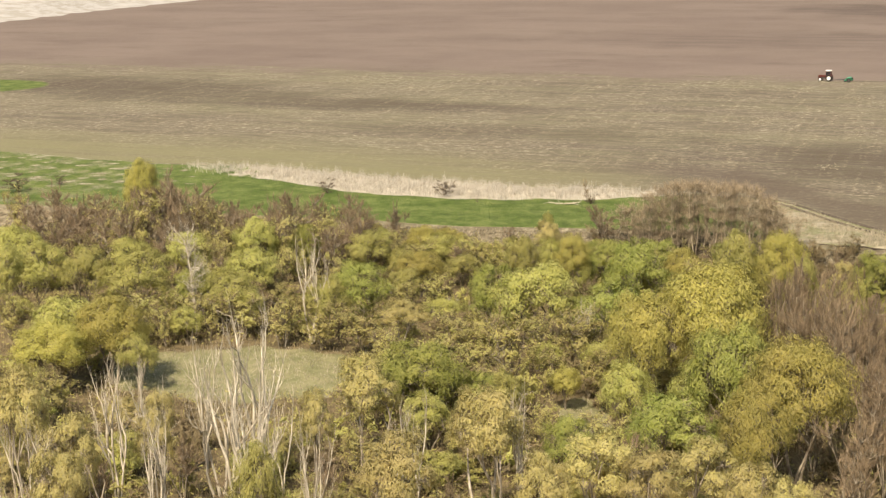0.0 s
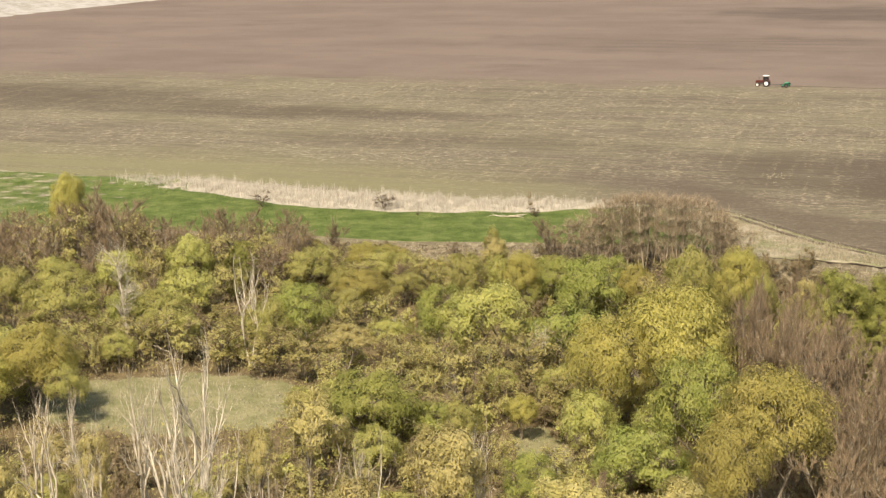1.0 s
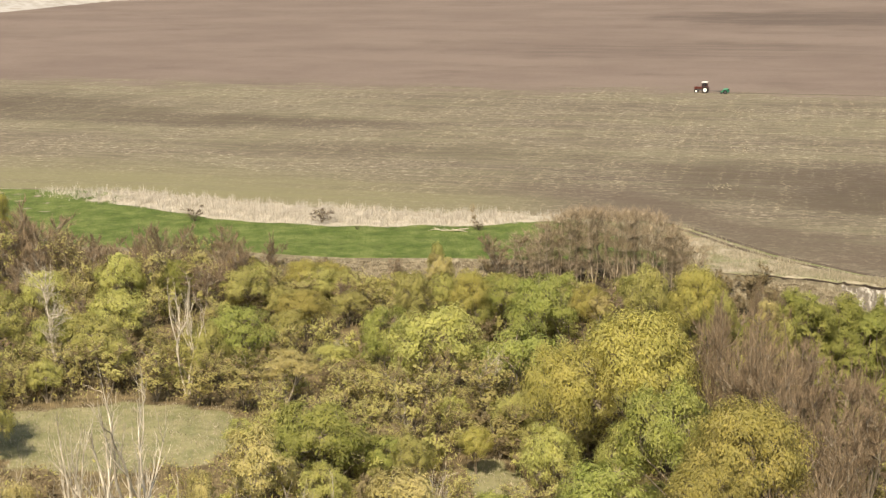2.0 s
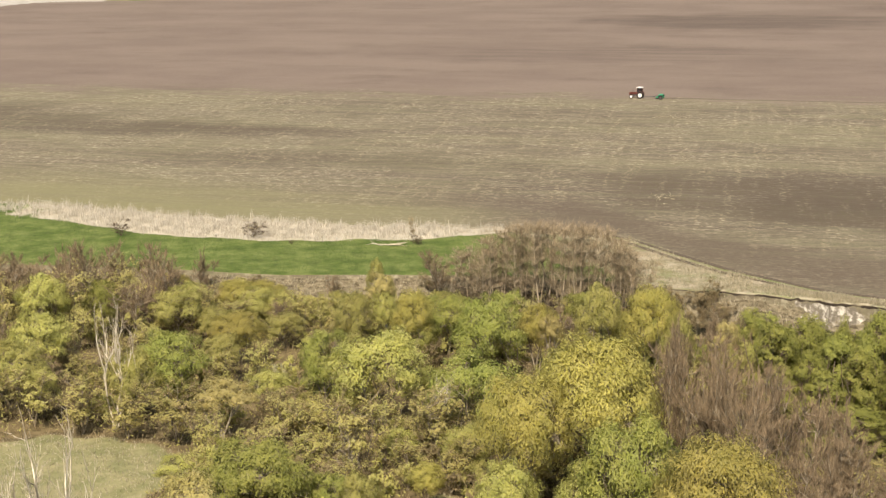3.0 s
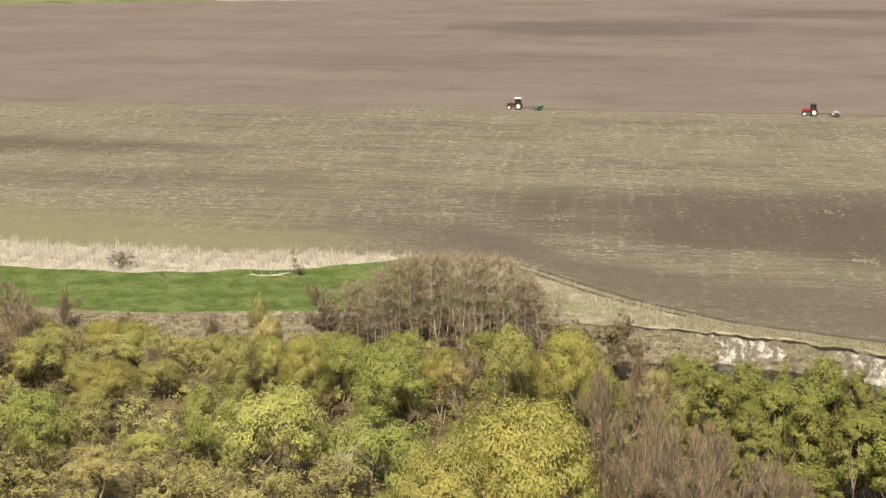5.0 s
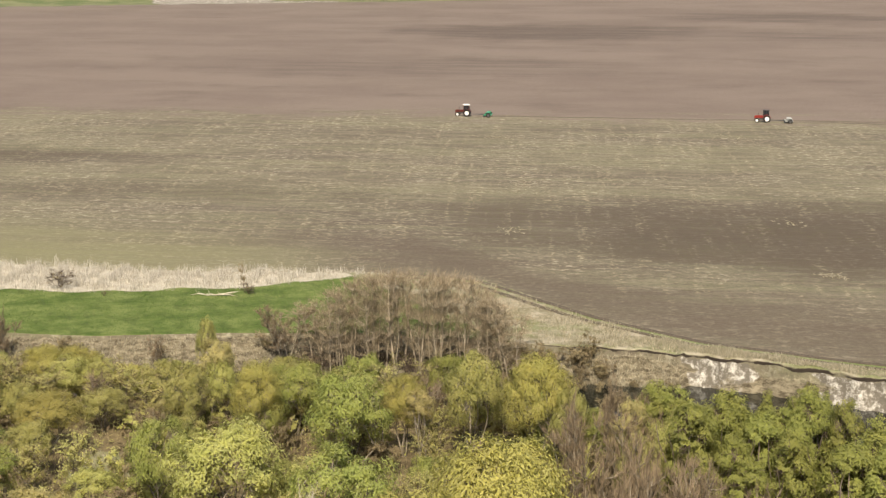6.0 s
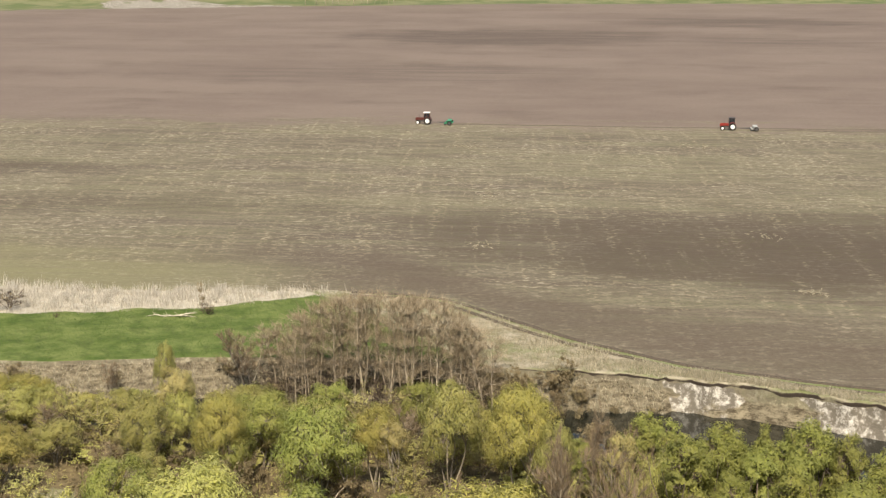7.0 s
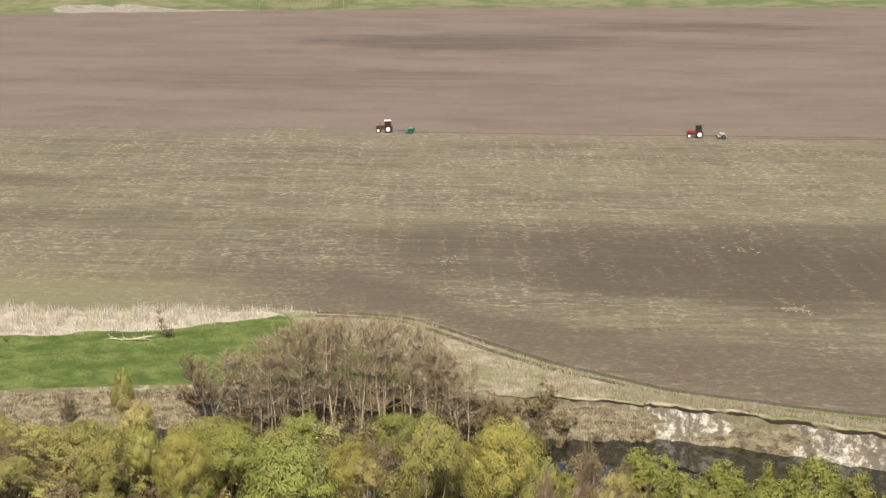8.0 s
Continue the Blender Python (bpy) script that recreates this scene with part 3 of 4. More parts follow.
BARE_MORE = [
    (35.4, 141.0, 8.6, 2.5), (37.0, 136.0, 7.1, 2.4), (41.6, 139.0, 5.9, 2.5), (44.7, 174.0, 6.6, 1.4), (43.3, 178.0, 7.1, 1.4),
    (22.5, 222.5, 4.4, 3.1), (9.0, 226.0, 0.9, 1.2),
]
YELLOW = [
    (-43.4, 236.0, 9.7, 2.4), (-2.9, 199.0, 3.0, 3.1), (15.5, 194.0, 5.8, 2.2), (28.2, 190.0, 4.6, 2.0), (37.9, 181.0, 8.2, 2.8),
    (-33.7, 163.0, 6.2, 3.4), (-39.2, 160.0, 4.5, 3.7), (24.9, 149.6, 11.4, 5.2), (18.4, 146.0, 9.7, 3.8), (28.2, 127.0, 10.1, 4.3),
    (23.9, 122.0, 7.5, 2.8), (11.4, 151.5, 1.2, 1.5),
]
OLIVE = [
    (-53.9, 206.0, 5.8, 3.6), (-24.4, 211.0, 5.5, 2.9), (-9.7, 209.0, 3.7, 2.9), (-32.6, 207.0, 4.5, 3.2), (-39.7, 206.0, 4.1, 3.2),
    (-49.1, 195.0, 5.8, 3.7), (-42.4, 192.0, 5.9, 3.0), (-52.4, 192.0, 6.3, 2.7), (-35.9, 191.0, 5.3, 4.0), (-23.3, 195.6, 4.5, 3.4),
    (-25.1, 187.0, 3.9, 3.3), (-12.9, 180.0, 4.2, 2.5), (9.5, 198.0, 4.9, 2.1), (33.8, 187.0, 7.3, 2.7), (10.0, 173.5, 6.6, 4.5),
    
    (-39.3, 166.0, 5.6, 3.8), (-30.8, 160.0, 3.2, 2.0), (-13.1, 108.0, 8.7, 1.9), (16.0, 140.0, 4.9, 2.5),
]
# low tangles of brown twigs and opening leaves along the far side of the clearing
TANGLE = [
    (14.5, 162.0, 4.8, 3.4), (6.7, 160.0, 5.1, 3.4), (-17.8, 178.0, 2.8, 3.4), (-8.9, 173.0, 2.6, 3.3), (-13.5, 175.0, 2.4, 2.8), (-22.5, 181.0, 2.6, 3.0),
    (-26.5, 182.0, 2.2, 2.6), (-4.0, 175.0, 2.2, 2.8), (0.5, 171.0, 2.2, 2.8), (4.5, 167.5, 2.4, 2.8), (-1.0, 164.0, 1.6, 2.6), (3.0, 160.0, 1.8, 2.6),
    (9.5, 165.0, 3.0, 2.6), (10.5, 157.0, 1.8, 2.4), (-30.5, 183.0, 2.6, 2.8), (-34.0, 181.0, 2.8, 2.8), (-38.0, 180.0, 2.6, 2.8), (14.0, 155.5, 2.0, 2.4),
]
# the twiggy row on the near bank, before the meadow
BACK_ROW = [
    (-52.0, 219.0, 4.4, 3.2), (-49.0, 216.0, 5.2, 3.2), (-45.5, 220.0, 6.2, 3.4), (-40.5, 219.0, 8.0, 3.4), (-36.0, 218.0, 8.6, 3.6), (-31.5, 217.0, 7.4, 3.4),
    (-28.5, 213.0, 5.2, 3.0), (-24.0, 216.0, 5.8, 3.0), (-20.5, 213.0, 6.2, 3.0), (-16.0, 214.0, 5.0, 2.8), (-12.5, 213.0, 4.0, 2.6), (-7.5, 212.0, 3.4, 2.6),
    (-3.0, 211.0, 2.2, 2.6), (2.0, 209.0, 1.8, 2.6), (7.0, 207.0, 1.8, 2.4), (11.5, 206.0, 2.4, 2.4), (17.0, 204.0, 2.0, 2.4), (22.0, 202.0, 2.0, 2.4),
    (27.0, 199.0, 2.2, 2.4), (31.5, 196.0, 2.6, 2.4), (-56.5, 215.0, 4.2, 3.2), (-47.0, 206.0, 4.6, 3.0), (-36.0, 208.0, 5.0, 3.0), (-29.0, 205.0, 4.2, 2.8),
]
OLIVE_MORE = [
    (21.6, 138.0, 5.4, 2.2), (41.4, 166.0, 5.4, 2.0), (44.4, 168.0, 5.8, 2.3), (39.4, 177.0, 6.2, 1.7),
    (14.3, 222.0, 3.5, 1.1), (23.5, 191.0, 4.0, 2.0), (13.4, 203.0, 3.7, 1.6), (2.3, 205.0, 1.2, 2.4), (-5.4, 208.0, 1.5, 2.2),
]
GREEN = [
    (-18.0, 213.0, 4.2, 2.2), (-29.2, 188.0, 4.1, 2.6), (-9.6, 183.0, 5.1, 3.5), (19.9, 199.0, 4.0, 3.1), (22.3, 186.0, 6.5, 3.6),
    (5.7, 181.5, 5.0, 2.9), (17.7, 166.0, 6.2, 4.1), (-2.0, 149.5, 4.6, 4.2), (-5.1, 147.0, 3.4, 2.3), (24.4, 136.0, 9.2, 3.6),
    (18.7, 131.0, 4.5, 3.7), (45.2, 152.0, 2.4, 2.1), (15.8, 194.0, 3.8, 2.3),
]
CREAM = [
    (13.2, 205.0, 5.3, 1.8), (-4.4, 170.7, 3.6, 2.7), (-6.4, 131.0, 8.4, 2.5), (-10.2, 126.0, 7.0, 1.3), (-31.6, 118.0, 11.5, 2.1),
    (-26.2, 110.0, 10.1, 2.0), (-26.2, 106.0, 8.8, 1.9), (-21.9, 120.0, 8.9, 1.5), (3.0, 118.0, 9.1, 2.9), (-3.4, 106.0, 9.8, 2.5),
    (10.8, 112.0, 7.4, 2.6), (13.9, 108.0, 7.4, 2.3), (18.4, 112.0, 6.8, 2.4), (20.9, 108.0, 6.4, 1.9), (23.0, 105.0, 6.2, 1.7),
    (6.5, 108.0, 7.5, 1.9), (42.0, 170.5, 7.0, 1.5), (29.0, 188.0, 3.9, 1.3), (8.7, 200.0, 2.1, 1.6),
]
POPLAR = [
    (46.3, 166.0, 7.4, 1.6), (49.8, 169.0, 6.9, 1.5), (51.9, 166.0, 8.1, 1.3), (55.0, 165.0, 8.5, 1.9), (47.7, 160.0, 4.7, 2.2),
    (44.9, 162.0, 3.8, 2.0), (51.2, 160.0, 6.5, 1.9), (49.7, 157.0, 2.2, 2.9), (54.4, 163.0, 8.9, 2.0), (56.2, 161.0, 8.5, 1.5),
    (46.9, 172.0, 7.0, 1.9), (58.1, 159.0, 6.6, 1.5),
]
DEAD = [
    (-28.7, 185.5, 9.4, 1.9), (-14.8, 178.7, 8.9, 2.2), (-15.3, 123.5, 14.5, 2.4), (-17.9, 125.0, 12.4, 2.0), (-12.6, 119.0, 9.1, 1.3),
    (-16.0, 117.0, 11.9, 2.5), (-26.4, 126.0, 9.6, 1.6), (-24.3, 129.0, 8.7, 1.1), (-2.7, 119.0, 8.4, 1.3), (5.6, 119.0, 8.7, 1.1),
    (-31.3, 165.0, 4.9, 0.9), (-28.8, 108.0, 10.6, 1.2), (-13.1, 112.0, 10.7, 1.4), (-9.8, 110.0, 9.6, 1.0), (-20.7, 112.0, 10.0, 1.2),
    (13.8, 163.0, 4.7, 1.4), (5.8, 160.0, 2.5, 1.1),
]


def variants(count, seed, make, **kw):
    return [make(np.random.default_rng(seed + i), **kw) for i in range(count)]


WILLOWS = {
    "yellow": variants(4, 100, lambda g: leafy_meshes("yellow_willow", g, LEAF_YELLOW, BARK_GREY, 11, 4.2, 0.28, 19, 18, 92, 0.062, 0.0)),
    "olive": variants(6, 200, lambda g: leafy_meshes("olive_willow", g, LEAF_OLIVE, BARK_GREY, 8.5, 3.2, 0.22, 13, 14, 74, 0.062, 0.1)),
    "green": variants(4, 300, lambda g: leafy_meshes("green_willow", g, LEAF_GREEN, BARK_GREY, 8.5, 3.4, 0.14, 13, 14, 78, 0.064, 0.05)),
    "cream": variants(4, 400, lambda g: leafy_meshes("cream_willow", g, LEAF_CREAM, BARK_PALE, 11, 2.6, 0.44, 10, 14, 62, 0.064, 0.0)),
    "poplar": variants(4, 500, lambda g: leafy_meshes("poplar", g, LEAF_POPLAR, BARK_ALDER, 11, 2.0, 0.04, 18, 13, 48, 0.062, 0.40)),
}
NOMINAL = {"yellow": (11, 4.2), "olive": (8.5, 3.2), "green": (8.5, 3.4), "cream": (11, 2.6), "poplar": (11, 2.0)}
TREE_LABEL = {
    "yellow": "broad willow with billowing yellow spring foliage",
    "olive": "rounded willow with thin olive-yellow spring foliage",
    "green": "bushy willow with fresh green leaves",
    "cream": "slender willow with pale cream catkins and bare stems",
    "poplar": "upright bright green young poplar by the river",
}
BARE_TREES = variants(5, 600, lambda g: bare_meshes("bare_tree", g, BARK_GREY, TWIG_RED, 9, 2.6, 6, 100, 17, 1.25, low=0.36, sides=4, fine=1.1, stout=0.9))
ALDERS = variants(5, 700, lambda g: bare_meshes("alder", g, BARK_STEM, TWIG_ALDER, 10, 1.5, 1, 58, 8, 0.85, low=0.24, fine=0.62, stout=0.66))
BUDDING = variants(5, 650, lambda g: bare_meshes("budding_tree", g, BARK_GREY, TWIG_BROWN, 7, 2.4, 5, 70, 13, 0.7, LEAF_BUD, 2100, 0.2, 4, stout=0.8))
DEAD_FANS = variants(4, 800, lambda g: dead_meshes("dead_tree", g))
DEAD_SLIM = variants(2, 850, lambda g: dead_meshes("dead_tree", g, fan=False))


def floor_at(x, y):
    return float(land(x, y))


def stand(name, x, y, top, radius, height0, radius0, turn):
    """An empty at a tree's foot, scaled to its height and breadth."""
    z = floor_at(x, y) - 0.05
    ob = new(name)
    ob.empty_display_size = 0.5
    k = max(0.25, (top - z) / height0)
    ob.matrix_basis = pose(x, y, z, 0, 0, turn) @ Matrix.Diagonal((radius / radius0, radius / radius0, k, 1))
    return ob


def willow(kind, x, y, top, radius):
    trunk, crown = WILLOWS[kind][int(rng.integers(len(WILLOWS[kind])))]
    h, r = NOMINAL[kind]
    ob = stand("poplar_tree" if kind == "poplar" else "willow_tree", x, y, top, radius * 1.08, h, r, float(rng.uniform(0, 360)))
    part("trunk", trunk, ob)
    part("crown", crown, ob)
    return tagged(ob, TREE_LABEL[kind], "tree", "trees of the river wood")


def bare_tree(x, y, top, radius, alder=False):
    stock = ALDERS if alder else BARE_TREES
    trunk, crown, _ = stock[int(rng.integers(len(stock)))]
    h, r = (10, 1.5) if alder else (9, 2.6)
    ob = stand("alder_tree" if alder else "bare_tree", x, y, top, radius, h, r, float(rng.uniform(0, 360)))
    part("trunk", trunk, ob)
    part("crown", crown, ob)
    if alder:
        return tagged(ob, "leafless alder with pale straight stems on the river bank", "tree", "alders on the bank")
    return tagged(ob, "leafless reddish-brown tree with a haze of upright twigs", "tree", "bare trees of the wood")


def budding_tree(x, y, top, radius):
    trunk, crown, buds = BUDDING[int(rng.integers(len(BUDDING)))]
    ob = stand("budding_tree", x, y, top, radius, 7, 2.4, float(rng.uniform(0, 360)))
    part("trunk", trunk, ob)
    part("crown", crown, ob)
    part("foliage", buds, ob, "haze of small opening leaves")
    return tagged(ob, "brown twiggy tree with a haze of opening olive buds", "tree", "trees of the river wood")


def dead_tree(x, y, top, radius):
    stock = DEAD_SLIM if (x, y) == (-28.7, 185.5) or top < 5 else DEAD_FANS
    trunk, branches = stock[int(rng.integers(len(stock)))]
    ob = stand("dead_tree", x, y, top, radius * (1.0 if y > 150 else 1.35) + 0.4, 10.0, 2.2, float(rng.uniform(0, 360)))
    part("trunk", trunk, ob)
    part("crown", branches, ob)
    return tagged(ob, "dead tree with bleached, barkless forked branches", "tree", "dead trees of the wood")


PLACED = []
for kind, table in (("yellow", YELLOW), ("olive", OLIVE + OLIVE_MORE), ("green", GREEN), ("cream", CREAM), ("poplar", POPLAR)):
    for row in table:
        willow(kind, *row)
        PLACED.append(row)
for i, row in enumerate(TANGLE + BACK_ROW):
    (bare_tree if i > 17 and i % 3 == 1 else budding_tree)(*row)
    PLACED.append(row)
for row in BARE + BARE_MORE:
    bare_tree(*row)
    PLACED.append(row)
for i in range(18):
    row = (-62.0 + 3.1 * i + float(rng.uniform(-1, 1)), 0.0, float(rng.uniform(3.8, 6.8)), float(rng.uniform(2.2, 3.2)))
    row = (row[0], float(lip(row[0]) + near_bank(row[0]) - rng.uniform(0.5, 11)), row[2], row[3])
    (bare_tree if i % 3 else budding_tree)(*row)
    PLACED.append(row)
for row in ((36.5, 155, 8.2, 2.4), (38.0, 149, 8.4, 2.5), (39.5, 144, 8.0, 2.5), (40.5, 152, 7.4, 2.4), (41.5, 139, 7.4, 2.5), (43.5, 145, 6.6, 2.4), (38.5, 159, 7.4, 2.2),
            (42.0, 158, 6.4, 2.2), (40.0, 165, 6.4, 2.0), (44.5, 151, 5.8, 2.2), (38.0, 132, 7.0, 2.4), (35.0, 126, 7.2, 2.4), (33.0, 136, 8.0, 2.3), (37.0, 170, 6.8, 1.9)):
    bare_tree(*row)
    PLACED.append(row)
# willows along the near bank
for i in range(34):
    px = -34.0 + 2.35 * i + float(rng.uniform(-1.0, 1.0))
    row = (px, float(lip(px) + near_bank(px) - rng.uniform(0.5, 9.0)), float(rng.uniform(0.2, 3.0)), float(rng.uniform(1.9, 3.0)))
    pick = rng.random()
    if pick < 0.3:
        budding_tree(*row)
    else:
        willow("olive" if pick < 0.6 else "green" if pick < 0.85 else "yellow", *row)
    PLACED.append(row)
# the green fringe along the river
for i in range(21):
    px = 44.5 + 0.72 * i + float(rng.uniform(-0.5, 0.5))
    willow("poplar", px, float(np.interp(px, [40, 50, 57, 64], [176, 173, 167, 159]) - rng.uniform(0, 12)), float(rng.uniform(5.6, 8.2)), float(rng.uniform(1.7, 2.5)))
for row in DEAD:
    dead_tree(*row)

# the stand of alders at the foot of the bank
for i in range(62):
    ax = 26.0 + 0.32 * i + float(rng.uniform(-0.6, 0.6))
    ay = lip(ax) - 5.5 + float(rng.uniform(-2.2, 2.6))
    at = min(8.3, 4.6 + 0.23 * min(i, 61 - i) + float(rng.uniform(-0.6, 0.6)))
    bare_tree(ax, ay, at, float(rng.uniform(1.9, 2.8)), True)


# ---- the thicket between the named trees ----
def crowded(x, y, r):
    return any((x - a) ** 2 + (y - b) ** 2 < (0.6 * (c + r)) ** 2 for a, b, _, c in PLACED)


def fill_trees(count):
    """Trees of the wood that stand between the others, lower than they are."""
    made, tries = 0, 0
    while made < count and tries < 6000:
        tries += 1
        y = float(rng.uniform(106, 228))
        x = float(rng.uniform(-24 - 0.14 * y, 18 + 0.22 * y))
        r = float(rng.uniform(1.4, 2.4))
        if y > lip(x) + near_bank(x) - 1.5 or float(glade(x, y)) > 0.01 or crowded(x, y, r):
            continue
        if -36 < x < -9 and 140 < y < 174:
            continue
        tall = float(rng.uniform(3.2, 6.2)) * (1.25 if y < 125 else 1.0)
        pick = rng.random()
        if x > 28 and y < 155:
            kind = "bare" if pick < 0.8 else "bud"
        elif x > 42:
            kind = "poplar" if pick < 0.55 else "olive" if pick < 0.85 else "bare"
        elif y > 200:
            kind = "bare" if pick < 0.25 else "bud" if pick < 0.75 else "olive"
        elif y < 128:
            kind = "cream" if pick < (0.10 if x < -4 else 0.25) else "bare" if pick < 0.50 else "bud" if pick < 0.90 else "olive"
        else:
            kind = "olive" if pick < 0.26 else "green" if pick < 0.34 else "bud" if pick < 0.84 else "bare" if pick < 0.92 else "cream"
        top = FLOOD + tall
        if kind == "bare":
            bare_tree(x, y, top, r)
        elif kind == "bud":
            budding_tree(x, y, top, r * 1.1)
        else:
            willow(kind, x, y, top, r)
        PLACED.append((x, y, top, r))
        made += 1


fill_trees(175)

SHRUBS = variants(5, 900, lambda g: bare_meshes("shrub", g, TWIG_BROWN, TWIG_BROWN, 3.2, 1.6, 7, 34, 14, 0.6, LEAF_BROWN, 700, 0.1, 3))
SHRUBS_OLIVE = variants(4, 950, lambda g: bare_meshes("shrub", g, TWIG_BROWN, TWIG_BROWN, 3.2, 1.6, 7, 30, 14, 0.6, LEAF_OLIVE, 1500, 0.1, 3))


def shrub(x, y, tall, radius, stock, label, group):
    trunk, crown, buds = stock[int(rng.integers(len(stock)))]
    ob = stand("leafy_shrub" if stock is SHRUBS_OLIVE else "shrub", x, y, floor_at(x, y) + tall, radius, 3.2, 1.6, float(rng.uniform(0, 360)))
    part("trunk", trunk, ob)
    part("crown", crown, ob)
    part("foliage", buds, ob)
    return tagged(ob, label, "shrub", group)


def fill_shrubs(count):
    made, tries = 0, 0
    while made < count and tries < 5000:
        tries += 1
        y = float(rng.uniform(122, 226))
        x = float(rng.uniform(-22 - 0.14 * y, 14 + 0.22 * y))
        if y > lip(x) + near_bank(x) + 1.0 or float(glade(x, y)) > 0.3 or (-36 < x < -9 and 145 < y < 170):
            continue
        olive = rng.random() < 0.55
        shrub(x, y, float(rng.uniform(2.0, 4.6)), float(rng.uniform(1.5, 2.7)), SHRUBS_OLIVE if olive else SHRUBS,
              "tangled shrub with sparse olive leaves" if olive else "tangled brown shrub with swelling buds", "undergrowth of the wood")
        made += 1


fill_shrubs(330)


def undergrowth(count):
    """Low brush over the woodland floor, too dense to count."""
    y = rng.uniform(122, 224, count)
    x = rng.uniform(-26 - 0.16 * y, 18 + 0.24 * y)
    keep = (y < lip(x) + near_bank(x) - 0.5) & (glade(x, y) < 0.25) & (rng.random(count) < 0.65 + 0.35 * wobble(x, y, 4.0))
    x, y = x[keep], y[keep]
    m = len(x)
    tall = rng.uniform(0.3, 1.0, m) * (1.5 + 0.9 * wobble(x, y, 6.0, 3.0))
    base = np.stack([x, y, land(x, y) - 0.05], 1)
    tip = base + np.stack([rng.normal(0, 0.35, m), rng.normal(0, 0.35, m), tall], 1)
    rows = np.concatenate([base, tip, np.full((m, 1), 0.022)], 1)
    tagged(new("brushwood", mesh_of("brushwood", *spikes(rows), TWIG_BROWN)), "tangle of low brown brushwood on the wood's floor", "brushwood", kind="stuff")
    for name, leaf, part_of in (("undergrowth", LEAF_BROWN, slice(0, m // 2)), ("green_undergrowth", LEAF_OLIVE, slice(m // 2, m))):
        at = base[part_of] + (tip - base)[part_of] * rng.uniform(0.4, 1.05, (len(base[part_of]), 1))
        up = np.tile([[0, -0.3, 1.0]], (len(at), 1))
        tagged(new(name, mesh_of(name, *sprays(at, up, 0.13, rng, 2.4), leaf)), "sparse new leaves of the undergrowth", "undergrowth", kind="stuff")


undergrowth(60000)

MEADOW_BUSHES = variants(3, 980, lambda g: bare_meshes("bush", g, TWIG_DARK, TWIG_DARK, 3.2, 1.6, 8, 40, 14, 0.5, LEAF_BROWN, 60, 0.1, 3))
# brush under the alders, scrub on the far bank and bushes in the meadow
for i in range(28):
    sx = 24.5 + 0.8 * i
    shrub(sx, float(lip(sx) - 5.5 + rng.uniform(-2.5, 2.0)), float(rng.uniform(2.0, 3.6)), float(rng.uniform(1.3, 2.0)), MEADOW_BUSHES,
          "dark leafless brush under the alders", "scrub on the bank")
for row in ((24.3, 224.5, 4.2, 2.4), (25.6, 222.5, 4.4, 2.4), (27.0, 223.5, 3.9, 2.2), (23.2, 223.0, 3.4, 2.0)):
    bare_tree(*row, True)
for i in range(16):
    sx = 44.5 + 0.62 * i
    shrub(sx, float(lip(sx) - rng.uniform(0.5, 6.5)), float(rng.uniform(1.6, 3.2)), float(rng.uniform(1.1, 1.7)), SHRUBS,
          "low brown scrub on the bank slope", "scrub on the bank")
for i in range(26):
    sx = float(rng.uniform(-30, 62))
    shrub(sx, float(lip(sx) - rng.uniform(1.5, 5.5)), float(rng.uniform(0.9, 2.0)), float(rng.uniform(0.8, 1.5)), SHRUBS,
          "low brown scrub on the bank slope", "scrub on the bank")
for sx, sy, tall, r in ((0.3, 256.3, 2.7, 2.2), (-18.3, 261.0, 2.4, 1.9), (22.6, 247.8, 1.5, 1.5), (-69.4, 268.5, 3.0, 3.2), (-64.0, 274.7, 1.8, 1.4), (5.3, 250.6, 0.7, 0.5)):
    shrub(sx, sy, tall, r, MEADOW_BUSHES, "dark leafless bush standing alone in the meadow", "bushes in the meadow")
SAPLING = bare_meshes("sapling", np.random.default_rng(77), BARK_ALDER, TWIG_BROWN, 4.0, 0.8, 1, 22, 10, 0.9, low=0.25)
sapling = stand("sapling", 22.1, 248.3, 4.0, 0.75, 4.0, 0.8, 20.0)
part("trunk", SAPLING[0], sapling)
part("crown", SAPLING[1], sapling)
tagged(sapling, "thin leafless sapling rising from a bush", "tree")


# ---- blades: reeds, dry grass, meadow ----
def blades(name, xs, ys, tall, wide, lean, material, label, category):
    m = len(xs)
    a = rng.uniform(0, np.pi, m)
    z = land(xs, ys)
    base = np.stack([xs, ys, z - 0.05], 1)
    side = np.stack([np.cos(a), np.sin(a), 0 * a], 1) * wide[:, None]
    tip = base + np.stack([rng.normal(0, lean, m), rng.normal(0, lean, m), tall], 1)
    back = np.stack([-np.sin(a), np.cos(a), 0 * a], 1) * wide[:, None]
    v = np.stack([base - side, base + side, base + back, tip], 1).reshape(-1, 3)
    k = np.arange(m)[:, None] * 4
    f = np.concatenate([k + [0, 1, 3], k + [1, 2, 3], k + [2, 0, 3]])
    tagged(new(name, mesh_of(name, v, f, material)), label, category, kind="stuff")


def reed_points(count):
    x = rng.uniform(-46, 45, count * 3)
    lo, hi = reed_foot(x), field_edge(x) + 0.8 * wobble(x, x * 0 + 280, 6)
    y = lo + (hi - lo) * rng.uniform(-0.02, 1.02, count * 3)
    keep = rng.random(count * 3) < np.clip((hi - lo) / 14, 0, 1) * np.clip((x + 48) / 30, 0.08, 1) * np.clip(0.5 + 0.9 * wobble(x, y, 2.2), 0, 1) * np.clip((y - lo) / 5, 0.12, 1)
    return x[keep][:count], y[keep][:count]


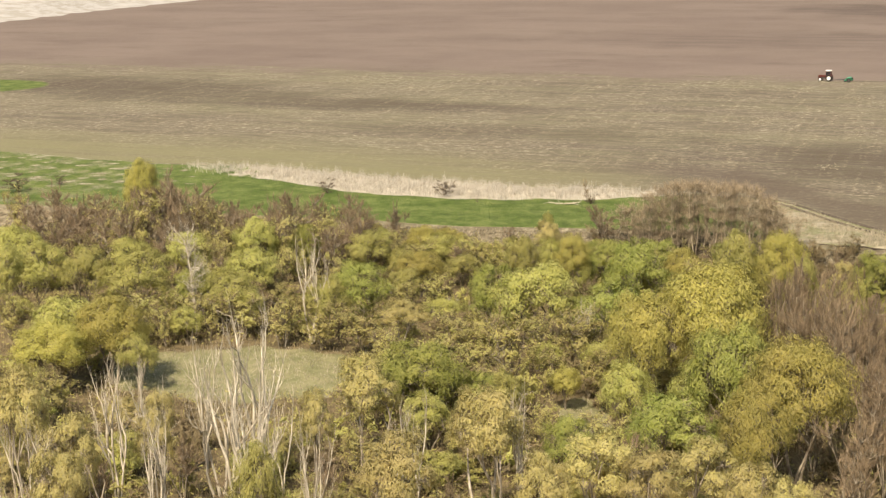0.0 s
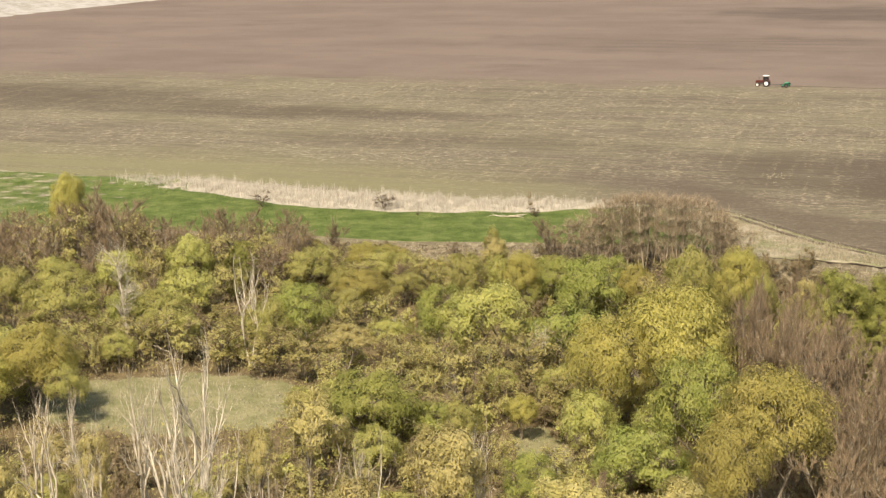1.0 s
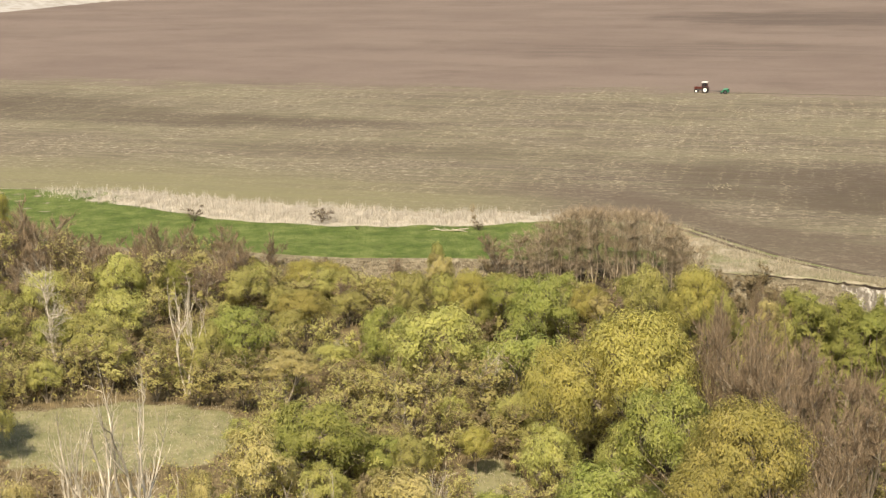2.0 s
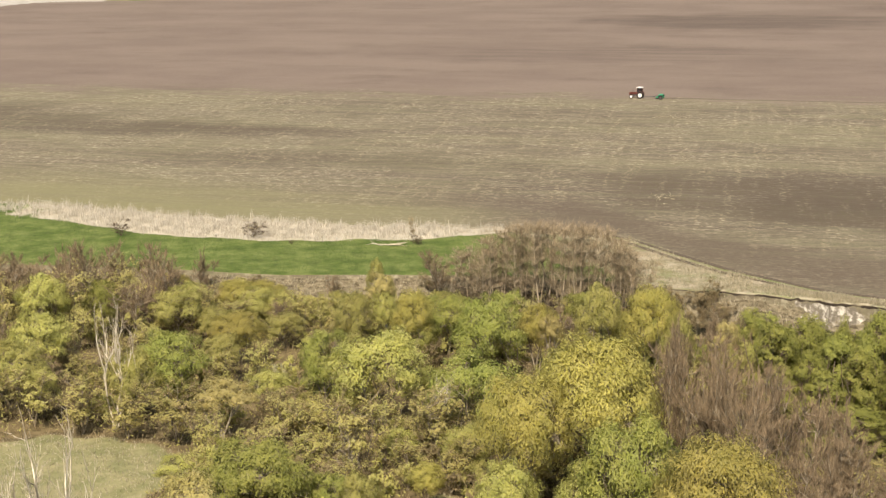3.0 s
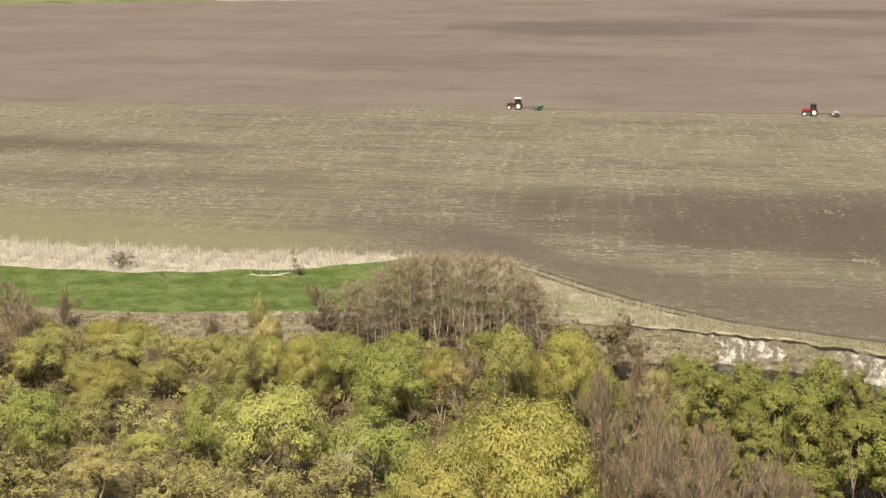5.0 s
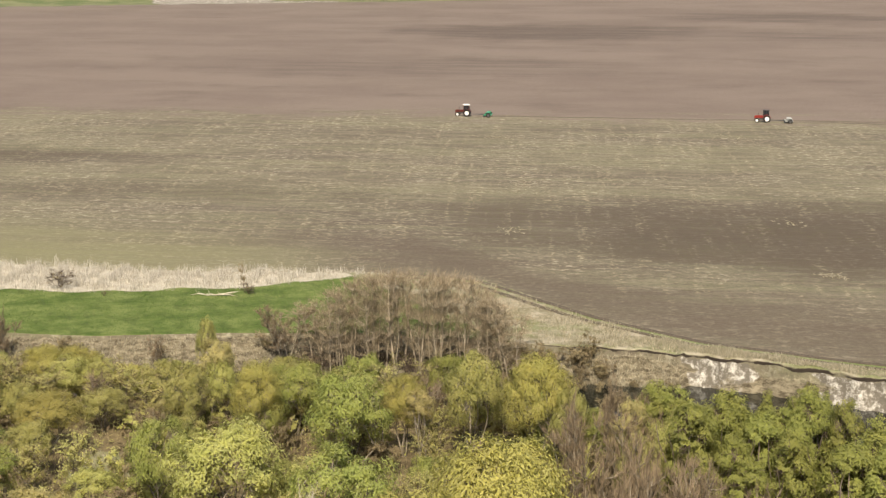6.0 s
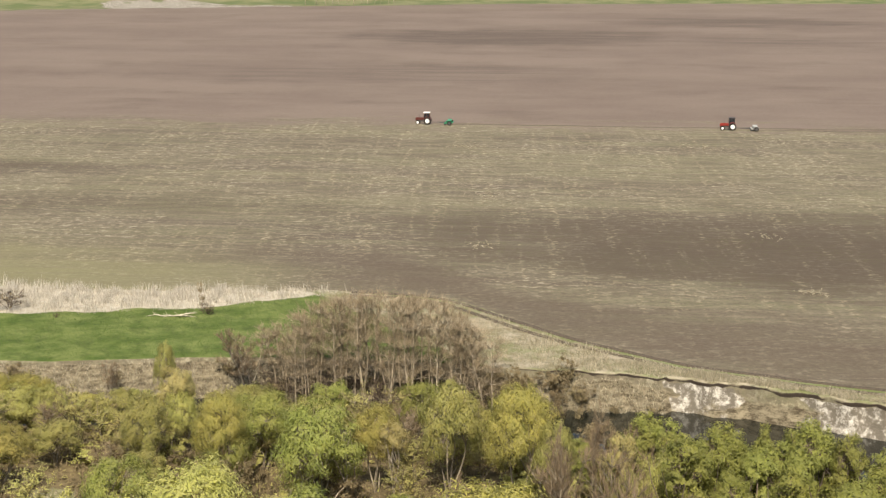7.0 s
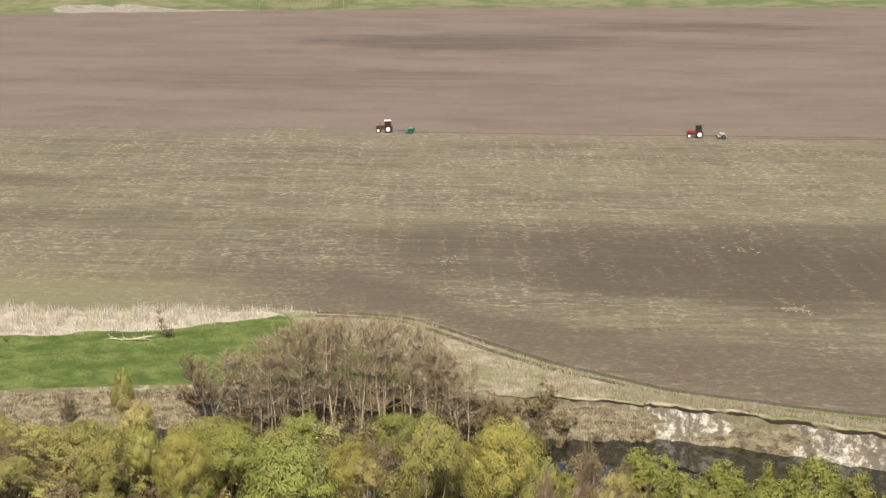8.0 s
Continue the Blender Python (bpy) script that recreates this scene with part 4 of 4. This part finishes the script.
rx_, ry_ = reed_points(30000)
blades("reeds", rx_, ry_, rng.uniform(0.4, 1.5, len(rx_)) * (0.75 + 0.6 * np.clip(wobble(rx_, ry_, 1.3), -0.6, 1)), np.full(len(rx_), 0.035), 0.30, REED,
       "bed of pale dry reeds along the field margin", "reeds")
gx_ = rng.uniform(44, 110, 30000)
gt_ = rng.random(30000)
gy_ = lip(gx_) + (field_edge(gx_) - lip(gx_) - 3.4) * gt_
blades("dry_grass", gx_, gy_, rng.uniform(0.25, 0.8, len(gx_)) * (0.7 + 0.5 * wobble(gx_, gy_, 3.0)), np.full(len(gx_), 0.035), 0.18, STRAW,
       "dry matted grass between the track and the bank", "grass")
bx_ = rng.uniform(-60, 62, 26000)
by_ = lip(bx_) - slope_width(bx_) * rng.uniform(0.06, 0.95, 26000)
blades("bank_grass", bx_, by_, rng.uniform(0.2, 0.75, len(bx_)), np.full(len(bx_), 0.03), 0.25, STRAW, "dead grass and stalks on the bank slope", "grass")
mx_ = rng.uniform(-90, 47, 40000)
mlo, mhi = lip(mx_) + 0.2, np.where(mx_ > -45, reed_foot(mx_) + 0.4, field_edge(mx_))
my_ = mlo + (mhi - mlo) * rng.random(40000)
blades("meadow_grass", mx_, my_, rng.uniform(0.06, 0.22, len(mx_)), np.full(len(mx_), 0.05), 0.10, GRASS, "short fresh green grass of the meadow", "grass")


cx_, cy_ = rng.uniform(-36, 18, 60000), rng.uniform(140, 202, 60000)
ck_ = (glade(cx_, cy_) > 0.2) & (rng.random(60000) < 0.6 + 0.4 * wobble(cx_, cy_, 2.0))
cx_, cy_ = cx_[ck_], cy_[ck_]
blades("glade_grass", cx_, cy_, rng.uniform(0.10, 0.40, len(cx_)), np.full(len(cx_), 0.04), 0.16, STRAW, "thin tufted grass of the clearings in the wood", "grass")


# ---- track along the margin of the field ----
def track():
    root = tagged(new("farm_track"), "two dark wheel ruts along the edge of the field", "track", kind="structure")
    way = np.array([(41.5, 254.4), (45.2, 253.0), (49.2, 250.6), (52.0, 247.2), (55.5, 236.1), (60.3, 223.1), (67.2, 210.6), (75.1, 202.3), (82.0, 196.8), (100, 183.0)])
    s = np.concatenate([[0], np.cumsum(np.linalg.norm(np.diff(way, axis=0), axis=1))])
    q = np.arange(0, s[-1], 0.7)
    line = np.stack([np.interp(q, s, way[:, 0]), np.interp(q, s, way[:, 1])], 1)
    for _ in range(6):
        line[1:-1] = (line[:-2] + 2 * line[1:-1] + line[2:]) / 4
    t = unit(np.gradient(line, axis=0))
    side = np.stack([-t[:, 1], t[:, 0]], 1)
    for off in (-2.4, -0.6):
        rows = []
        for j, dz in ((-1.6, -0.04), (-1.0, 0.12), (-0.5, 0.08), (0.0, 0.06), (0.5, 0.08), (1.0, 0.12), (1.6, -0.04)):
            p = line + side * (off + j * 0.27 + 0.06 * wobble(q, q * 0, 1.1, off)[:, None])
            rows.append(np.concatenate([p, (land(p[:, 0], p[:, 1]) + dz)[:, None]], 1))
        v = np.stack(rows, 1).reshape(-1, 3)
        i = (np.arange(len(q) - 1)[:, None] * 7 + np.arange(6)).ravel()
        part("wheel_rut", mesh_of("wheel_rut", v, np.stack([i, i + 7, i + 8, i + 1], 1), RUT, True), root)


track()


# ---- tractors ----
def box(bm, x0, x1, y0, y1, z0, z1, bevel=0.05, taper=0.0):
    made = bmesh.ops.create_cube(bm, size=1.0, matrix=Matrix.Translation(((x0 + x1) / 2, (y0 + y1) / 2, (z0 + z1) / 2)) @ Matrix.Diagonal((x1 - x0, y1 - y0, z1 - z0, 1)))
    if taper:
        for v in made["verts"]:
            if v.co.z > (z0 + z1) / 2:
                v.co.x = (x0 + x1) / 2 + (v.co.x - (x0 + x1) / 2) * (1 - taper)
                v.co.y = (y0 + y1) / 2 + (v.co.y - (y0 + y1) / 2) * (1 - taper)
    edges = list({e for v in made["verts"] for e in v.link_edges})
    if bevel:
        bmesh.ops.bevel(bm, geom=edges, offset=bevel, segments=2, affect="EDGES")


def rod(bm, p, q, r, sides=10):
    p, q = Vector(p), Vector(q)
    d = q - p
    m = Matrix.Translation((p + q) / 2) @ d.to_track_quat("Z", "Y").to_matrix().to_4x4()
    bmesh.ops.create_cone(bm, cap_ends=True, segments=sides, radius1=r, radius2=r, depth=d.length, matrix=m)


def bm_mesh(name, bm, material):
    me = bpy.data.meshes.new(name)
    bm.to_mesh(me)
    bm.free()
    me.materials.append(material)
    return me


PAINT_RED = plain_material("red_paint", (0.26, 0.026, 0.018), 0.45)
PAINT_MAROON = plain_material("maroon_paint", (0.10, 0.022, 0.016), 0.45)
PAINT_WHITE = plain_material("white_paint", (0.80, 0.78, 0.74), 0.5, grime=0.15)
PAINT_DARK = plain_material("dark_cab_paint", (0.035, 0.032, 0.035), 0.5)
PAINT_GREEN = plain_material("green_machine_paint", (0.03, 0.26, 0.13), 0.45)
PAINT_GREY = plain_material("grey_machine_paint", (0.42, 0.43, 0.40), 0.5)
RUBBER = plain_material("tyre_rubber", (0.025, 0.024, 0.023), 0.85)
STEEL = plain_material("dull_steel", (0.10, 0.10, 0.10), 0.5, 0.6)
CAB_GLASS = plain_material("dark_cab_glass", (0.02, 0.025, 0.03), 0.12, grime=0.2)


def wheel_meshes(radius, width, lugs):
    bm = bmesh.new()
    rings = ((0.60, 0.40), (0.80, 0.50), (0.95, 0.46), (1.0, 0.30), (1.0, -0.30), (0.95, -0.46), (0.80, -0.50), (0.60, -0.40))
    seg = 28
    grid = [[bm.verts.new((math.cos(2 * math.pi * i / seg) * radius * r, width * w, math.sin(2 * math.pi * i / seg) * radius * r)) for i in range(seg)] for r, w in rings]
    for a in range(len(rings)):
        for i in range(seg):
            b, j = (a + 1) % len(rings), (i + 1) % seg
            bm.faces.new((grid[a][i], grid[a][j], grid[b][j], grid[b][i]))
    for i in range(lugs):
        ang = 2 * math.pi * i / lugs
        m = Matrix.Rotation(ang, 4, "Y") @ Matrix.Translation((radius, width * (0.22 if i % 2 else -0.22), 0)) @ Matrix.Diagonal((0.07, width * 0.5, 0.05, 1))
        bmesh.ops.create_cube(bm, size=1.0, matrix=m)
    bmesh.ops.recalc_face_normals(bm, faces=bm.faces)
    tyre = bm_mesh("tyre", bm, RUBBER)
    bm = bmesh.new()
    rod(bm, (0, -width * 0.42, 0), (0, width * 0.42, 0), radius * 0.61, 28)
    rod(bm, (0, -width * 0.5, 0), (0, width * 0.5, 0), radius * 0.18, 12)
    for i in range(8):
        a = 2 * math.pi * i / 8
        rod(bm, (math.cos(a) * radius * 0.3, -width * 0.46, math.sin(a) * radius * 0.3), (math.cos(a) * radius * 0.3, width * 0.46, math.sin(a) * radius * 0.3), 0.02, 6)
    return tyre, bm_mesh("rim", bm, PAINT_WHITE)


REAR = wheel_meshes(0.80, 0.42, 22)
FRONT = wheel_meshes(0.48, 0.28, 18)
SMALL_RIM = FRONT[1].copy()
SMALL_RIM.materials[0] = STEEL


def tractor(x, y, turn, roof, paint, label):
    """Driving along its own +x; about 3.9 m long and 2.8 m high."""
    root = new("tractor")
    root.matrix_basis = pose(x, y, floor_at(x, y), 0, 0, turn)
    tagged(root, label, "tractor", "tractors tilling the field")
    bm = bmesh.new()
    box(bm, 0.45, 2.35, -0.36, 0.36, 0.95, 1.55, 0.10)
    box(bm, 2.20, 2.42, -0.32, 0.32, 0.80, 1.45, 0.05)
    part("hood", bm_mesh("hood", bm, paint), root, "painted engine hood")
    bm = bmesh.new()
    box(bm, -0.75, 2.2, -0.24, 0.24, 0.60, 1.0, 0.05)
    rod(bm, (1.85, -0.75, 0.48), (1.85, 0.75, 0.48), 0.08)
    rod(bm, (-0.35, -0.85, 0.80), (-0.35, 0.85, 0.80), 0.12)
    part("chassis", bm_mesh("chassis", bm, STEEL), root)
    bm = bmesh.new()
    box(bm, -0.85, 0.50, -0.68, 0.68, 1.0, 1.55, 0.05)
    for sx, sy in ((-0.80, -0.64), (-0.80, 0.64), (0.45, -0.64), (0.45, 0.64), (-0.15, -0.64), (-0.15, 0.64)):
        rod(bm, (sx, sy, 1.5), (sx * 0.95, sy * 0.95, 2.6), 0.045, 6)
    cab = part("cab", bm_mesh("cab", bm, paint if roof is PAINT_WHITE else PAINT_DARK), root)
    bm = bmesh.new()
    box(bm, -0.76, 0.42, -0.60, 0.60, 1.55, 2.58, 0.02, 0.05)
    part("window", bm_mesh("cab_window", bm, CAB_GLASS), cab, "dark cab glass")
    bm = bmesh.new()
    box(bm, -0.95, 0.62, -0.74, 0.74, 2.58, 2.80, 0.07, 0.08)
    part("roof", bm_mesh("cab_roof", bm, roof), cab)
    for sy in (-0.8, 0.8):
        bm = bmesh.new()
        for i in range(7):
            a0, a1 = math.radians(20 + 20 * i), math.radians(40 + 20 * i)
            p, q = (-0.35 + 0.93 * math.cos(a0), 0.8 + 0.93 * math.sin(a0)), (-0.35 + 0.93 * math.cos(a1), 0.8 + 0.93 * math.sin(a1))
            f = [bm.verts.new(c) for c in ((p[0], sy - 0.24, p[1]), (q[0], sy - 0.24, q[1]), (q[0], sy + 0.24, q[1]), (p[0], sy + 0.24, p[1]))]
            bm.faces.new(f)
        bmesh.ops.remove_doubles(bm, verts=bm.verts, dist=0.001)
        bmesh.ops.solidify(bm, geom=bm.faces[:], thickness=0.03)
        part("mudguard", bm_mesh("mudguard", bm, paint), root)
    bm = bmesh.new()
    rod(bm, (1.5, 0.20, 1.5), (1.5, 0.20, 2.35), 0.045, 8)
    part("exhaust_pipe", bm_mesh("exhaust_pipe", bm, STEEL), root)
    for (tyre, rim), wx, wy, wz in ((REAR, -0.35, -0.82, 0.80), (REAR, -0.35, 0.82, 0.80), (FRONT, 1.85, -0.76, 0.48), (FRONT, 1.85, 0.76, 0.48)):
        hub = part("wheel", tyre, root)
        hub.location = (wx, wy, wz)
        part("rim", rim, hub, "white wheel rim")
    return root


def harrow(x, y, turn, paint, label):
    """A towed seed harrow: drawbar, frame, hopper, discs and two small wheels; hitched at its own origin, trailing along -x."""
    root = new("towed_harrow")
    root.matrix_basis = pose(x, y, floor_at(x, y), 0, 0, turn)
    tagged(root, label, "harrow", "machines behind the tractors")
    bm = bmesh.new()
    rod(bm, (0, 0, 0.55), (-3.2, 0, 0.50), 0.06, 8)
    rod(bm, (-1.0, 0, 0.55), (-3.2, 1.2, 0.50), 0.045, 8)
    rod(bm, (-1.0, 0, 0.55), (-3.2, -1.2, 0.50), 0.045, 8)
    part("drawbar", bm_mesh("drawbar", bm, STEEL), root)
    bm = bmesh.new()
    box(bm, -3.3, -3.15, -1.8, 1.8, 0.40, 0.58, 0.02)
    box(bm, -4.9, -4.75, -1.8, 1.8, 0.40, 0.58, 0.02)
    for yy in (-1.75, -0.6, 0.6, 1.75):
        box(bm, -4.85, -3.2, yy - 0.06, yy + 0.06, 0.42, 0.56, 0.02)
    part("frame", bm_mesh("harrow_frame", bm, paint), root)
    bm = bmesh.new()
    box(bm, -4.55, -3.65, -1.6, 1.6, 0.60, 1.05, 0.08, -0.18)
    part("hopper", bm_mesh("hopper", bm, paint), root)
    bm = bmesh.new()
    rod(bm, (-3.25, -1.75, 0.26), (-3.25, 1.75, 0.26), 0.03, 6)
    disc = bm_mesh("disc_axle", bm, STEEL)
    part("disc_axle", disc, root)
    bm = bmesh.new()
    rod(bm, (0, -0.012, 0), (0, 0.012, 0), 0.26, 18)
    blade = bm_mesh("disc", bm, STEEL)
    for i in range(12):
        d = part("disc", blade, root)
        d.matrix_basis = pose(-3.25, -1.65 + 0.3 * i, 0.24, 0, 0, 12)
    for wy in (-1.95, 1.95):
        hub = part("wheel", FRONT[0], root)
        hub.matrix_basis = pose(-4.3, wy, 0.48)
        part("rim", SMALL_RIM, hub)
    return root


def team(x, y, turn, roof, body, paint, label, label2):
    tractor(x, y, turn, roof, body, label)
    a = radians(turn)
    harrow(x - 1.2 * math.cos(a), y - 1.2 * math.sin(a), turn, paint, label2)


HEADING = math.degrees(math.atan2(0.39, -0.92))
team(98.6, 420.0, HEADING, PAINT_WHITE, PAINT_MAROON, PAINT_GREEN, "dark maroon tractor with a white cab roof and white wheel rims", "green towed seed harrow behind the tractor")
team(160.3, 390.4, HEADING, PAINT_DARK, PAINT_RED, PAINT_GREY, "red tractor with a dark cab roof and white wheel rims", "grey towed seed harrow behind the tractor")


# ---- small things ----
def branch_pile(x, y):
    g = np.random.default_rng(5)
    root = tagged(new("branch_pile"), "pile of bleached fallen branches on the green meadow", "branches")
    root.matrix_basis = pose(x, y, floor_at(x, y))
    for i in range(9):
        a = g.uniform(-0.5, 0.5) + (math.pi if i % 2 else 0)
        seg, pts, _ = bough(g, np.array([g.uniform(-1.2, 1.2), g.uniform(-0.5, 0.5), g.uniform(0.05, 0.25)]), np.array([math.cos(a), math.sin(a), 0.05]), g.uniform(1.2, 2.6), 0.07, 4, -0.02, 0.12)
        for p in pts[1:3]:
            s2, _, _ = bough(g, p, unit(np.array([math.cos(a), math.sin(a) + g.normal(0, 0.8), 0.4])), 0.8, 0.03, 2)
            seg += s2
        part("branch", mesh_of("branch", *tubes(seg, 5), DEAD_WOOD, True), root)


branch_pile(18.6, 247.2)


def furrow(x0, y0, length):
    """The fresh dark furrow that a machine leaves behind it."""
    q = np.arange(0, length, 1.5)
    way = np.array([math.cos(FURROW), math.sin(FURROW)])
    line = np.array([x0, y0]) + way * q[:, None] + np.array([0.39, 0.92]) * (0.5 * wobble(q, q * 0, 14.0))[:, None]
    rows = []
    for off, dz in ((-0.9, -0.02), (-0.45, 0.08), (0.0, 0.03), (0.45, 0.09), (0.9, -0.02)):
        p = line + np.array([0.39, 0.92]) * (off * (0.8 + 0.35 * wobble(q, q * 0, 3.0, off)))[:, None]
        rows.append(np.concatenate([p, (land(p[:, 0], p[:, 1]) + dz)[:, None]], 1))
    i = (np.arange(len(q) - 1)[:, None] * 5 + np.arange(4)).ravel()
    me = mesh_of("furrow", np.stack(rows, 1).reshape(-1, 3), np.stack([i, i + 5, i + 6, i + 1], 1), TURNED, True)
    tagged(new("furrow", me), "fresh dark furrow turned behind a machine", "furrow", kind="structure")


furrow(98.6 + 6.0 * 0.92, 420.0 - 6.0 * 0.39, 170)
furrow(160.3 + 6.0 * 0.92, 390.4 - 6.0 * 0.39, 150)

# trees and a bush at the far side of the field
for i in range(14):
    fx = 188 + 3.9 * i + float(rng.uniform(-1.5, 1.5))
    fy = 971.0 + float(rng.uniform(0, 7))
    bare_tree(fx, fy, floor_at(fx, fy) + float(rng.uniform(7, 11)), float(rng.uniform(2.2, 3.2)), True)


def straw(x, y, rx, ry, count):
    """Pale straw left lying on the stubble."""
    px, py = x + rx * rng.normal(0, 0.5, count), y + ry * rng.normal(0, 0.5, count)
    base = np.stack([px, py, land(px, py) + 0.02], 1)
    a = rng.uniform(0, 6.28, count)
    tip = base + np.stack([np.cos(a), np.sin(a), rng.uniform(0.05, 0.35, count)], 1) * rng.uniform(0.3, 0.9, (count, 1))
    return np.concatenate([base, tip, np.full((count, 1), 0.05)], 1)


# the heap at 96, 238 is pale stones, drawn as straw
heaps = [straw(*h) for h in ((96.0, 381.0, 5.0, 5.0, 70), (142.0, 364.0, 5.0, 9.0, 90), (96.0, 238.0, 1.8, 2.2, 60), (108.6, 272.7, 2.0, 3.0, 30), (81.0, 320.0, 4.0, 5.0, 40),
                             (66.0, 278.0, 3.0, 5.0, 35), (160.0, 372.0, 5.0, 12.0, 90))]
tagged(new("straw", mesh_of("straw", *spikes(np.concatenate(heaps)), STRAW)), "scattered pale straw left on the stubble, one heap in place of pale stones", "straw", kind="stuff")
